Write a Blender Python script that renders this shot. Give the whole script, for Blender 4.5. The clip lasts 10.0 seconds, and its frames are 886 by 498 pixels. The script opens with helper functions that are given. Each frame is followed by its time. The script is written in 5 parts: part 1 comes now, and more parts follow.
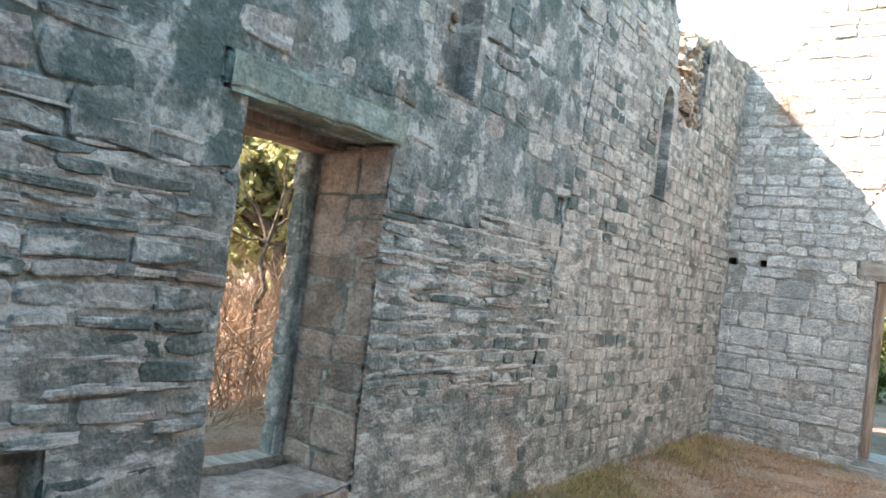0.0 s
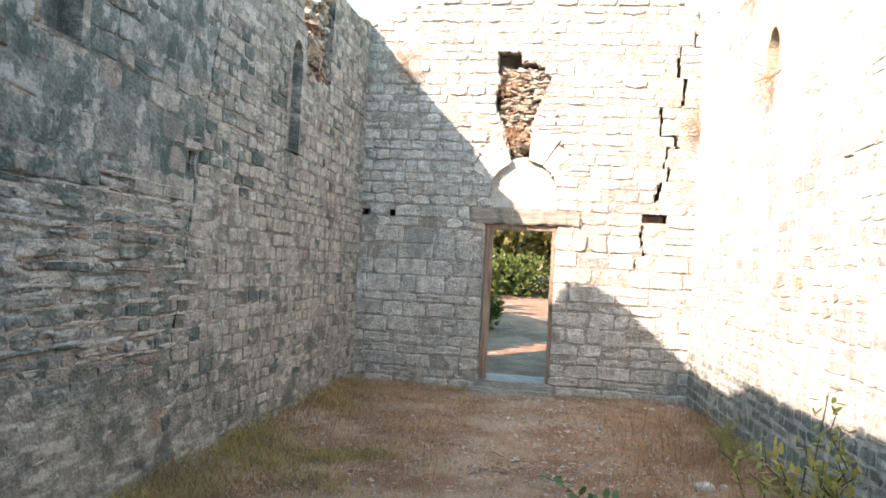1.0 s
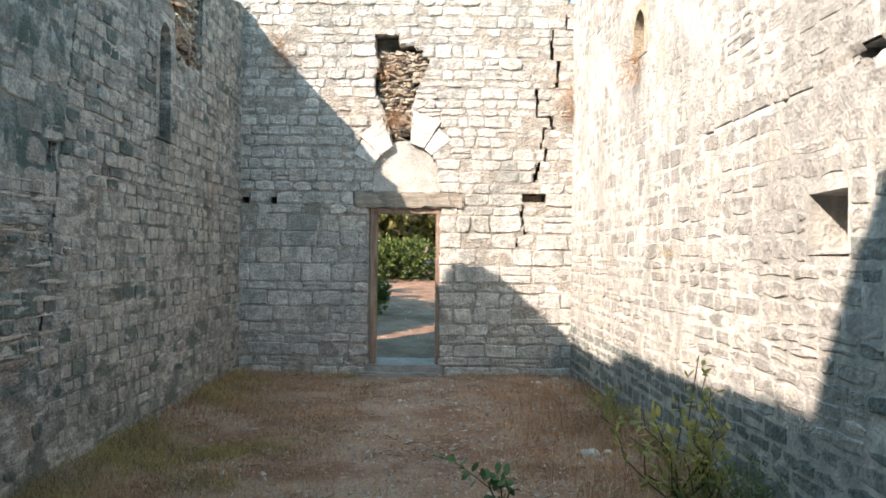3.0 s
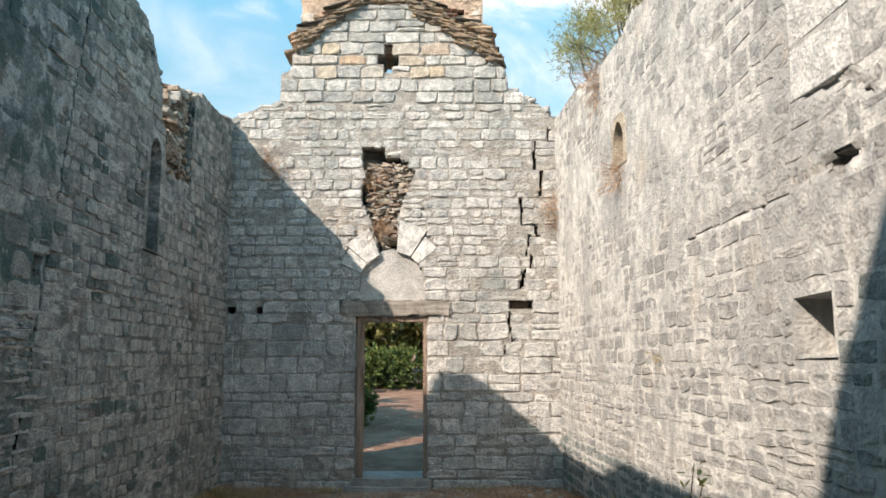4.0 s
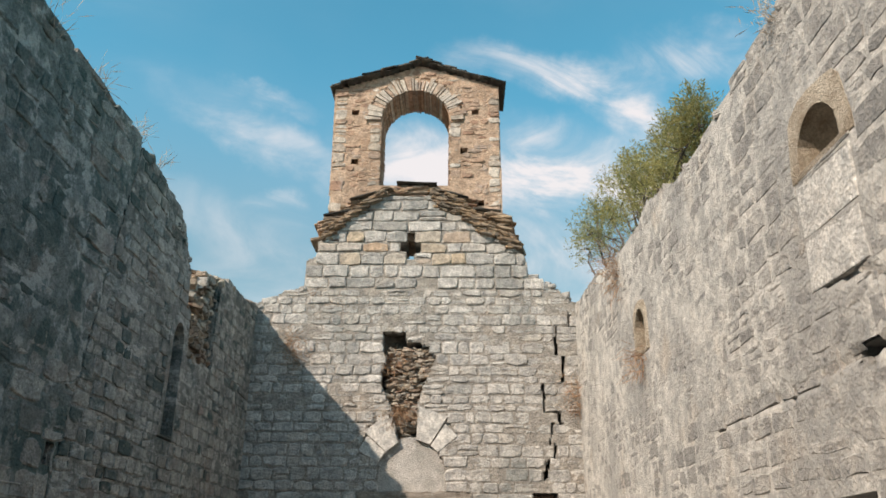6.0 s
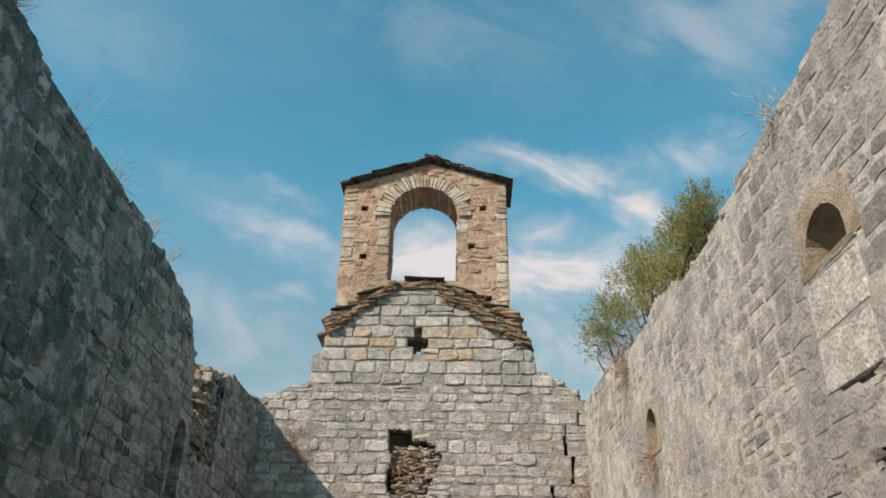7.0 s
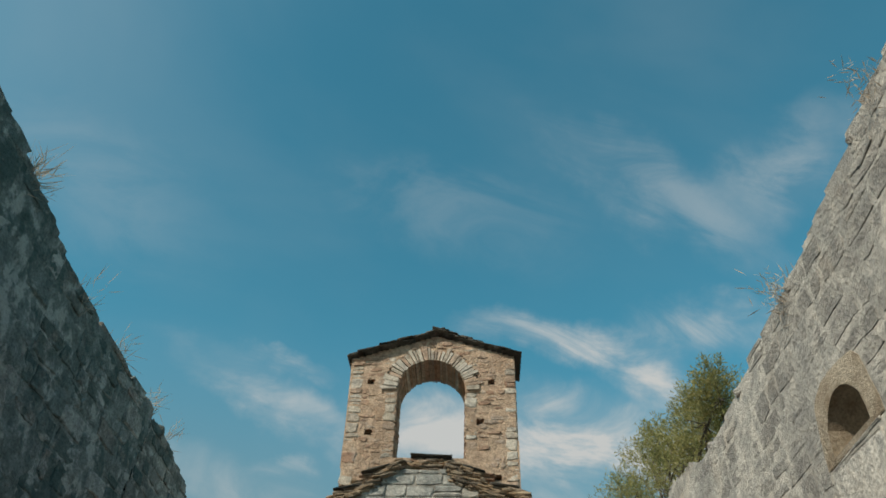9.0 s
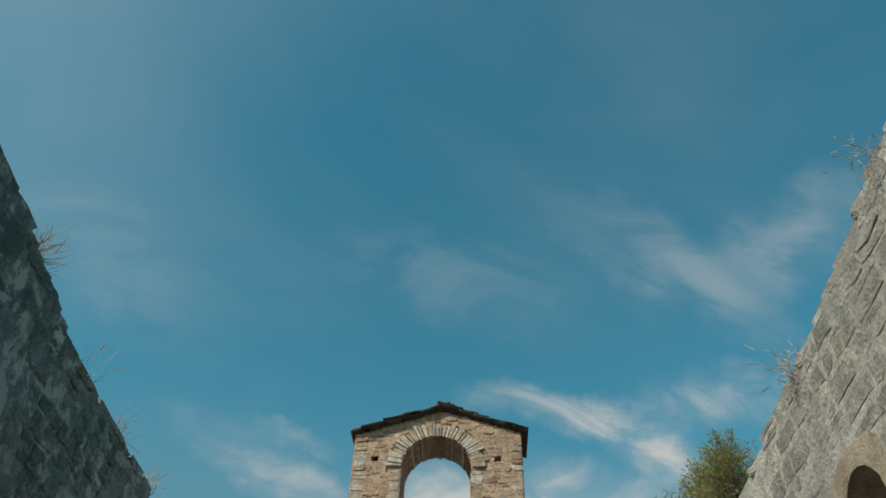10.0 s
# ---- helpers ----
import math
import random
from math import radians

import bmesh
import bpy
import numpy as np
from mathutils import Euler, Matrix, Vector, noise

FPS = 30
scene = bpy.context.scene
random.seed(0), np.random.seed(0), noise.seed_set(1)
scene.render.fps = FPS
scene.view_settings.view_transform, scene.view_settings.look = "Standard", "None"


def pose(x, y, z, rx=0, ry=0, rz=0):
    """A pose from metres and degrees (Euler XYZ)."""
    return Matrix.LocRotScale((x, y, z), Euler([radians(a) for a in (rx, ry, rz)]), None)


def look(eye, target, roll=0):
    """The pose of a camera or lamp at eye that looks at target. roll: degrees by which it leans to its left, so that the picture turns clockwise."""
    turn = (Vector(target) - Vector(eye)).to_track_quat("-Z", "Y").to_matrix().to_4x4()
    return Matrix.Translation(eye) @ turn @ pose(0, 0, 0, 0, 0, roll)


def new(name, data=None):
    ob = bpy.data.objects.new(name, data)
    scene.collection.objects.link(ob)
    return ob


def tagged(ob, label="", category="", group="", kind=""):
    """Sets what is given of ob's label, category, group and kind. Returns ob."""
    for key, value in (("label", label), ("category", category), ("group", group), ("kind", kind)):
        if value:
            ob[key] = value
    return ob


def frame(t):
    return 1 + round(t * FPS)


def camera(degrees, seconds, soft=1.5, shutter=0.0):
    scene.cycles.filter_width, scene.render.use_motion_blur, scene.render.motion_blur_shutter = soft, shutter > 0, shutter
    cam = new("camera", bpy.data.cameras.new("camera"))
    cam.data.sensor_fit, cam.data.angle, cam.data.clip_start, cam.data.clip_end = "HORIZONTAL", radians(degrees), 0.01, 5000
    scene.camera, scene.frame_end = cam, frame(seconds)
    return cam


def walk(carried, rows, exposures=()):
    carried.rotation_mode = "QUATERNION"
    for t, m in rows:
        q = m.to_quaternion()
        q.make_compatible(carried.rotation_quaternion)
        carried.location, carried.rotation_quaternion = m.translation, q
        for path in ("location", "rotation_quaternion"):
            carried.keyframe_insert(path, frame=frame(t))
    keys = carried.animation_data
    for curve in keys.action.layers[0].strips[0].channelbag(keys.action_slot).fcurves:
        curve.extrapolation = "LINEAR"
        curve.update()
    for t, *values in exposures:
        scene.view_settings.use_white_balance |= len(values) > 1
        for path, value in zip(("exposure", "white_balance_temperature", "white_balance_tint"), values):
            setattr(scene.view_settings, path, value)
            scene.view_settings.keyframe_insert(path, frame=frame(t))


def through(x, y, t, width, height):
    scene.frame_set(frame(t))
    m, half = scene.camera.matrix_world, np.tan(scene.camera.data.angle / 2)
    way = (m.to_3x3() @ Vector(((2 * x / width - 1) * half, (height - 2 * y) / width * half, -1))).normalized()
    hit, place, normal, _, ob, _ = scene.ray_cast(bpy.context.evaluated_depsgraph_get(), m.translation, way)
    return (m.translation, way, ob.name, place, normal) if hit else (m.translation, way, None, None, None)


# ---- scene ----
# ---- camera and walk ----
LENS = 59.5
cam = camera(LENS, 10.0, soft=1.7)
# seconds, eye x y z, yaw (to the left), pitch (up), roll
PATH = [
    (0.0, 2.757, -10.53, 1.673, 34.82, 1.85, 7.2),
    (0.5, 2.746, -10.46, 1.655, 19.45, 3.70, 7.25),
    (1.0, 2.746, -10.465, 1.645, 8.529, 1.159, 3.156),
    (1.5, 2.747, -10.465, 1.642, 5.29, -2.733, -0.481),
    (2.0, 2.748, -10.466, 1.641, 2.884, -4.866, -1.599),
    (2.5, 2.749, -10.462, 1.642, 0.492, -3.12, 0.829),
    (4.0, 2.751, -10.451, 1.652, -0.863, 8.191, -0.122),
    (4.5, 2.752, -10.447, 1.658, -0.007, 11.772, -0.017),
    (5.0, 2.753, -10.443, 1.666, 0.428, 15.016, 0.252),
    (5.5, 2.754, -10.44, 1.676, 0.562, 18.259, 0.358),
    (7.0, 2.757, -10.428, 1.713, 1.542, 28.547, 1.261),
    (7.5, 2.758, -10.424, 1.728, 2.016, 31.983, 1.35),
    (8.0, 2.759, -10.42, 1.745, 2.249, 35.295, 1.443),
    (8.5, 2.76, -10.416, 1.763, 2.385, 38.111, 1.732),
    (9.0, 2.762, -10.412, 1.783, 2.715, 41.022, 2.048),
    (9.5, 2.763, -10.408, 1.804, 3.196, 43.624, 2.651),
    (10.0, 2.764, -10.404, 1.827, 3.51, 46.255, 2.467),
]


def gaze(x, y, z, yaw, pitch, roll):
    cy, sy, cp, sp = math.cos(radians(yaw)), math.sin(radians(yaw)), math.cos(radians(pitch)), math.sin(radians(pitch))
    return look((x, y, z), (x - sy * cp, y + cy * cp, z + sp), roll)


EXPOSURES = [(0.0, 3.38, 7600, 25), (0.5, 3.14, 7750, 26), (1.0, 2.88, 7900, 26), (2.5, 2.53, 7550, 22), (2.9, 2.3, 7350, 19), (3.6, 1.75, 7000, 16), (4.0, 1.58, 6950, 15), (5.0, 1.28, 7150, 17), (7.0, 0.77, 7450, 16), (8.0, 0.57, 7350, 12), (10.0, 0.28, 7250, 5)]
walk(cam, [(t, gaze(*p)) for t, *p in PATH], EXPOSURES)

# ---- world and sun ----
SUN_DIR = Vector((1.0, 0.95, -1.03)).normalized()
world = bpy.data.worlds.new("sky")
scene.world = world
world.use_nodes = True
wn, wl = world.node_tree.nodes, world.node_tree.links
wn.clear()
w_out = wn.new("ShaderNodeOutputWorld")
w_bg = wn.new("ShaderNodeBackground")
w_sky = wn.new("ShaderNodeTexSky")
w_sky.sky_type, w_sky.sun_disc = "NISHITA", False
w_sky.sun_elevation = math.asin(-SUN_DIR.z)
w_sky.sun_rotation = math.atan2(-SUN_DIR.x, -SUN_DIR.y)
w_sky.air_density, w_sky.dust_density, w_sky.ozone_density = 1.0, 0.25, 1.5
w_bg.inputs["Strength"].default_value = 0.12
w_co = wn.new("ShaderNodeTexCoord")
w_dir = w_co.outputs["Generated"]


def w_math(op, a, b=None, clamp=False):
    m = wn.new("ShaderNodeMath")
    m.operation, m.use_clamp = op, clamp
    for k, v in enumerate((a, b)):
        if isinstance(v, (int, float)):
            m.inputs[k].default_value = v
        elif v is not None:
            wl.new(v, m.inputs[k])
    return m.outputs["Value"]


def w_dot(axis):
    m = wn.new("ShaderNodeVectorMath")
    m.operation = "DOT_PRODUCT"
    wl.new(w_dir, m.inputs[0])
    m.inputs[1].default_value = axis
    return m.outputs["Value"]


def w_range(v, a, b, c, d):
    m = wn.new("ShaderNodeMapRange")
    m.interpolation_type = "SMOOTHSTEP"
    for k, q in (("From Min", a), ("From Max", b), ("To Min", c), ("To Max", d)):
        m.inputs[k].default_value = q
    wl.new(v, m.inputs["Value"])
    return m.outputs["Result"]


def w_cloud(vec, scale, stretch, turn, detail, rough, bend):
    mp = wn.new("ShaderNodeMapping")
    mp.vector_type = "TEXTURE"
    mp.inputs["Rotation"].default_value = (0, 0, radians(turn))
    mp.inputs["Scale"].default_value = stretch
    wl.new(vec, mp.inputs["Vector"])
    n = wn.new("ShaderNodeTexNoise")
    n.inputs["Scale"].default_value, n.inputs["Detail"].default_value = scale, detail
    n.inputs["Roughness"].default_value, n.inputs["Distortion"].default_value = rough, bend
    wl.new(mp.outputs["Vector"], n.inputs["Vector"])
    return n.outputs["Fac"]


# the cloud field lies on a flat chart round one direction of the northern sky
W_AIM, W_RIGHT, W_UP = (-0.0298, 0.8477, 0.5297), (0.9995, 0.0227, 0.02), (-0.0049, -0.53, 0.848)
w_front = w_math("MAXIMUM", w_dot(W_AIM), 0.12)
w_xyz = wn.new("ShaderNodeCombineXYZ")
wl.new(w_math("DIVIDE", w_dot(W_RIGHT), w_front), w_xyz.inputs["X"])
wl.new(w_math("DIVIDE", w_dot(W_UP), w_front), w_xyz.inputs["Y"])
w_chart = w_xyz.outputs["Vector"]
# banks of cloud: centre, half sizes, turn in degrees, weight
BANKS = [((0.201, -0.087), (0.219, 0.062), -4, 1.3), ((0.143, 0.044), (0.146, 0.031), -8, 0.75), ((0.252, 0.001), (0.146, 0.029), -22, 0.95), ((0.325, 0.052), (0.117, 0.044), -5, 0.65), ((-0.229, -0.028), (0.153, 0.031), -28, 0.55), ((-0.229, 0.019), (0.08, 0.017), -16, 0.5), ((-0.214, -0.114), (0.051, 0.015), -6, 0.55), ((0.004, 0.212), (0.19, 0.066), -10, 0.15), ((0.267, 0.234), (0.19, 0.051), -35, 0.28), ((0.449, 0.27), (0.16, 0.066), 30, 0.3), ((-0.017, -0.072), (0.117, 0.066), 0, 0.8), ((0.187, -0.189), (0.124, 0.044), 0, 0.75), ((0.157, -0.284), (0.146, 0.087), 10, 0.65), ((-0.265, -0.145), (0.16, 0.044), -15, 0.35), ((-0.462, 0.234), (0.19, 0.095), -30, 0.12), ((-0.222, -0.218), (0.117, 0.051), 0, 0.25)]
w_bend = wn.new("ShaderNodeTexNoise")
w_bend.inputs["Scale"].default_value, w_bend.inputs["Detail"].default_value, w_bend.inputs["Roughness"].default_value = 4.5, 6.0, 0.6
wl.new(w_chart, w_bend.inputs["Vector"])
w_warp = wn.new("ShaderNodeVectorMath")
w_warp.operation = "MULTIPLY_ADD"
w_warp.inputs[1].default_value, w_warp.inputs[2].default_value = (0.24, 0.16, 0), (-0.12, -0.08, 0)
wl.new(w_bend.outputs["Color"], w_warp.inputs[0])
w_moved = wn.new("ShaderNodeVectorMath")
w_moved.operation = "ADD"
wl.new(w_chart, w_moved.inputs[0])
wl.new(w_warp.outputs["Vector"], w_moved.inputs[1])
w_sum = None
for (cx, cy), (ax, ay), turn, weight in BANKS:
    mp = wn.new("ShaderNodeMapping")
    mp.vector_type = "TEXTURE"
    mp.inputs["Location"].default_value = (cx, cy, 0)
    mp.inputs["Rotation"].default_value = (0, 0, radians(turn))
    mp.inputs["Scale"].default_value = (ax, ay, 1)
    wl.new(w_moved.outputs["Vector"], mp.inputs["Vector"])
    ln = wn.new("ShaderNodeVectorMath")
    ln.operation = "LENGTH"
    wl.new(mp.outputs["Vector"], ln.inputs[0])
    one = w_range(ln.outputs["Value"], 0.1, 1.3, weight, 0.0)
    w_sum = one if w_sum is None else w_math("ADD", w_sum, one)
w_wisp = w_cloud(w_chart, 8.0, (1.7, 0.8, 1), -18, 10.0, 0.62, 0.9)
w_soft = w_cloud(w_chart, 2.2, (1.6, 1.0, 1), -25, 5.0, 0.5, 0.4)
w_shape = w_math("MULTIPLY", w_sum, w_range(w_wisp, 0.34, 0.66, 0.15, 1.1))
w_veil = w_range(w_soft, 0.4, 0.75, 0.02, 0.12)
w_haze = w_range(w_dot((0, 0, 1)), 0.7, 0.1, 0.0, 0.1)
# unseen thin cloud added towards the sun, to lift and warm the shade
w_south_fill = w_range(w_dot((-0.66, -0.66, 0.36)), 0.0, 0.9, 0.0, 0.42)
w_total = w_math("ADD", w_math("ADD", w_shape, w_veil), w_math("ADD", w_haze, w_south_fill), True)
w_mix = wn.new("ShaderNodeMixRGB")
w_mix.inputs["Color2"].default_value = (3.35, 3.6, 3.95, 1)
wl.new(w_total, w_mix.inputs["Fac"])
w_tint = wn.new("ShaderNodeMixRGB")
w_tint.blend_type, w_tint.inputs["Fac"].default_value, w_tint.inputs["Color2"].default_value = "MULTIPLY", 1.0, (0.235, 1.0, 0.95, 1)
wl.new(w_sky.outputs["Color"], w_tint.inputs["Color1"])
w_low = wn.new("ShaderNodeMixRGB")
w_low.inputs["Color2"].default_value = (1.05, 1.35, 1.55, 1)
wl.new(w_range(w_dot((0, 0, 1)), 0.56, 0.3, 0.0, 0.55), w_low.inputs["Fac"])
wl.new(w_tint.outputs["Color"], w_low.inputs["Color1"])
wl.new(w_low.outputs["Color"], w_mix.inputs["Color1"])
wl.new(w_mix.outputs["Color"], w_bg.inputs["Color"])
wl.new(w_bg.outputs["Background"], w_out.inputs["Surface"])

sun = new("sun", bpy.data.lights.new("sun", "SUN"))
sun.data.energy, sun.data.angle, sun.data.color = 2.65, radians(0.6), (1.0, 0.91, 0.8)
sun.matrix_world = look((-20, -22, 22), Vector((-20, -22, 22)) + SUN_DIR)


# ---- materials ----
def base_mat(name, rough=0.9):
    m = bpy.data.materials.new(name)
    m.use_nodes = True
    b = m.node_tree.nodes["Principled BSDF"]
    b.inputs["Roughness"].default_value = rough
    b.inputs["Specular IOR Level"].default_value = 0.25
    return m, m.node_tree.nodes, m.node_tree.links, b


def noise_fac(nodes, links, coord, scale, detail=6, rough=0.6, lo=0.4, hi=0.6, stretch=(1, 1, 1), shift=(0, 0, 0)):
    mp = nodes.new("ShaderNodeMapping")
    mp.inputs["Scale"].default_value = stretch
    mp.inputs["Location"].default_value = shift
    n = nodes.new("ShaderNodeTexNoise")
    n.inputs["Scale"].default_value, n.inputs["Detail"].default_value, n.inputs["Roughness"].default_value = scale, detail, rough
    r = nodes.new("ShaderNodeMapRange")
    r.inputs["From Min"].default_value, r.inputs["From Max"].default_value = lo, hi
    r.interpolation_type = "SMOOTHSTEP"
    links.new(coord, mp.inputs["Vector"])
    links.new(mp.outputs["Vector"], n.inputs["Vector"])
    links.new(n.outputs["Fac"], r.inputs["Value"])
    return r.outputs["Result"], n.outputs["Fac"]


def mixed(nodes, links, fac, a, b, kind="MIX"):
    m = nodes.new("ShaderNodeMixRGB")
    m.blend_type = kind
    for key, v in (("Fac", fac), ("Color1", a), ("Color2", b)):
        if isinstance(v, (int, float)):
            m.inputs[key].default_value = v
        elif isinstance(v, tuple):
            m.inputs[key].default_value = (*v, 1)
        else:
            links.new(v, m.inputs[key])
    return m.outputs["Color"]


def scaled(nodes, links, v, k):
    m = nodes.new("ShaderNodeMath")
    m.operation = "MULTIPLY"
    links.new(v, m.inputs[0])
    m.inputs[1].default_value = k
    return m.outputs["Value"]


def stone_mat(name, tones, stain=(0.05, 0.055, 0.05), stain_amount=0.6, lime=(0.55, 0.53, 0.5), lime_amount=0.3, warm=(0.3, 0.2, 0.12), warm_amount=0.2,
              bump=0.6, stain_scale=1.1, stain_lo=0.5, stain_hi=0.66, lime_lo=0.56, lime_hi=0.66, streak=(1, 1, 0.4), lime_streak=(1, 1, 1), speck=0.45, grit=0.28):
    """Weathered stone: a tone for each piece, stains, lime smears, rusty patches, grain and pitting."""
    m, nodes, links, b = base_mat(name, 0.92)
    geo, info = nodes.new("ShaderNodeNewGeometry"), nodes.new("ShaderNodeObjectInfo")
    pos = geo.outputs["Position"]
    add = nodes.new("ShaderNodeMath")
    add.operation = "ADD"
    links.new(geo.outputs["Random Per Island"], add.inputs[0])
    links.new(info.outputs["Random"], add.inputs[1])
    fr = nodes.new("ShaderNodeMath")
    fr.operation = "FRACT"
    links.new(add.outputs["Value"], fr.inputs[0])
    ramp = nodes.new("ShaderNodeValToRGB")
    ramp.color_ramp.interpolation = "LINEAR"
    els = ramp.color_ramp.elements
    while len(els) < len(tones):
        els.new(0.5)
    for k, tone in enumerate(tones):
        els[k].position, els[k].color = k / (len(tones) - 1), (*tone, 1)
    links.new(fr.outputs["Value"], ramp.inputs["Fac"])
    col = ramp.outputs["Color"]
    mott, _ = noise_fac(nodes, links, pos, 9.0, 8, 0.65, 0.3, 0.7)
    col = mixed(nodes, links, 1.0, col, mixed(nodes, links, mott, (0.62, 0.63, 0.64), (1.22, 1.2, 1.17)), "MULTIPLY")
    grain, grain_raw = noise_fac(nodes, links, pos, 45.0, 6, 0.7, 0.3, 0.7)
    col = mixed(nodes, links, 1.0, col, mixed(nodes, links, grain, (1 - grit,) * 3, (1 + 0.8 * grit,) * 3), "MULTIPLY")
    wf, _ = noise_fac(nodes, links, pos, 1.7, 6, 0.6, 0.55, 0.72, shift=(3, 7, 1))
    col = mixed(nodes, links, scaled(nodes, links, wf, warm_amount), col, warm)
    lf, _ = noise_fac(nodes, links, pos, 4.6, 8, 0.66, lime_lo, lime_hi, stretch=lime_streak, shift=(11, 2, 5))
    col = mixed(nodes, links, scaled(nodes, links, lf, lime_amount), col, lime)
    sf, _ = noise_fac(nodes, links, pos, stain_scale, 8, 0.65, stain_lo, stain_hi, stretch=streak, shift=(1, 9, 4))
    col = mixed(nodes, links, scaled(nodes, links, sf, stain_amount), col, stain)
    dark, dark_raw = noise_fac(nodes, links, pos, 21.0, 5, 0.75, 0.57, 0.68, stretch=(1, 1, 1.5), shift=(2, 5, 8))
    col = mixed(nodes, links, scaled(nodes, links, dark, speck), col, mixed(nodes, links, 1.0, col, (0.34, 0.35, 0.35), "MULTIPLY"))
    pale, _ = noise_fac(nodes, links, pos, 13.0, 7, 0.78, 0.6, 0.68, shift=(6, 1, 3))
    col = mixed(nodes, links, scaled(nodes, links, pale, speck * 0.7), col, lime)
    links.new(col, b.inputs["Base Color"])
    _, mid = noise_fac(nodes, links, pos, 16.0, 7, 0.68)
    pits = nodes.new("ShaderNodeTexVoronoi")
    pits.inputs["Scale"].default_value = 38.0
    links.new(pos, pits.inputs["Vector"])
    h1 = mixed(nodes, links, 0.35, mid, grain_raw)
    h2 = mixed(nodes, links, 0.18, h1, pits.outputs["Distance"])
    bp = nodes.new("ShaderNodeBump")
    bp.inputs["Strength"].default_value, bp.inputs["Distance"].default_value = bump, 0.05
    links.new(h2, bp.inputs["Height"])
    links.new(bp.outputs["Normal"], b.inputs["Normal"])
    return m


def rough_mat(name, dark, light, scale=6.0, bump=0.5, rough=0.9, stretch=(1, 1, 1), fine=60.0, third=None):
    """A two-tone surface with noise at two scales."""
    m, nodes, links, b = base_mat(name, rough)
    pos = nodes.new("ShaderNodeNewGeometry").outputs["Position"]
    f, _ = noise_fac(nodes, links, pos, scale, 8, 0.65, 0.32, 0.68, stretch=stretch)
    col = mixed(nodes, links, f, dark, light)
    g, raw = noise_fac(nodes, links, pos, fine, 5, 0.7, 0.3, 0.7, stretch=stretch)
    col = mixed(nodes, links, 1.0, col, mixed(nodes, links, g, (0.72, 0.72, 0.72), (1.25, 1.25, 1.25)), "MULTIPLY")
    if third:
        t, _ = noise_fac(nodes, links, pos, scale * 0.3, 6, 0.6, 0.5, 0.64, shift=(5, 3, 8))
        col = mixed(nodes, links, scaled(nodes, links, t, 0.75), col, third)
    links.new(col, b.inputs["Base Color"])
    bp = nodes.new("ShaderNodeBump")
    bp.inputs["Strength"].default_value, bp.inputs["Distance"].default_value = bump, 0.03
    links.new(raw, bp.inputs["Height"])
    links.new(bp.outputs["Normal"], b.inputs["Normal"])
    return m


def leaf_mat(name, tones, rough=0.55, through=0.25):
    """Leaves: a tone for each leaf, some light let through."""
    m, nodes, links, b = base_mat(name, rough)
    geo = nodes.new("ShaderNodeNewGeometry")
    ramp = nodes.new("ShaderNodeValToRGB")
    els = ramp.color_ramp.elements
    while len(els) < len(tones):
        els.new(0.5)
    for k, tone in enumerate(tones):
        els[k].position, els[k].color = k / (len(tones) - 1), (*tone, 1)
    links.new(geo.outputs["Random Per Island"], ramp.inputs["Fac"])
    f, _ = noise_fac(nodes, links, geo.outputs["Position"], 2.3, 4, 0.6, 0.3, 0.7)
    col = mixed(nodes, links, 1.0, ramp.outputs["Color"], mixed(nodes, links, f, (0.7, 0.72, 0.7), (1.2, 1.18, 1.1)), "MULTIPLY")
    links.new(col, b.inputs["Base Color"])
    tr = nodes.new("ShaderNodeBsdfTranslucent")
    links.new(col, tr.inputs["Color"])
    mx = nodes.new("ShaderNodeMixShader")
    mx.inputs["Fac"].default_value = through
    links.new(b.outputs["BSDF"], mx.inputs[1])
    links.new(tr.outputs["BSDF"], mx.inputs[2])
    links.new(mx.outputs["Shader"], nodes["Material Output"].inputs["Surface"])
    return m


# stains of the front wall, tinted teal to mimic its cool shaded part
M_NORTH = stone_mat("grey_ashlar", [(0.38, 0.38, 0.37), (0.54, 0.53, 0.51), (0.44, 0.435, 0.42), (0.62, 0.605, 0.58), (0.48, 0.47, 0.455), (0.57, 0.54, 0.5)], stain=(0.16, 0.185, 0.18), stain_amount=0.6, bump=0.9, lime_amount=0.25, warm=(0.36, 0.27, 0.18), warm_amount=0.22)
M_GABLE = stone_mat("ochre_ashlar", [(0.5, 0.4, 0.29), (0.45, 0.435, 0.41), (0.55, 0.44, 0.31), (0.5, 0.48, 0.45), (0.5, 0.34, 0.22), (0.42, 0.41, 0.39)], stain_amount=0.15, lime_amount=0.2, warm_amount=0.1)
# next three carry the west wall's teal shade cast along with real algae
M_WEST = stone_mat("dark_rubble", lime_streak=(0.7, 0.7, 2.2), tones=[(0.16, 0.195, 0.19), (0.34, 0.355, 0.345), (0.1, 0.135, 0.13), (0.46, 0.465, 0.45), (0.3, 0.25, 0.225), (0.36, 0.37, 0.36)], stain=(0.06, 0.09, 0.086), stain_amount=0.75, stain_scale=2.6, stain_lo=0.5, stain_hi=0.58, lime=(0.6, 0.58, 0.555), lime_amount=0.75, lime_lo=0.54, lime_hi=0.62, warm=(0.29, 0.2, 0.165), warm_amount=0.65, bump=0.9, streak=(1, 1, 1.6))
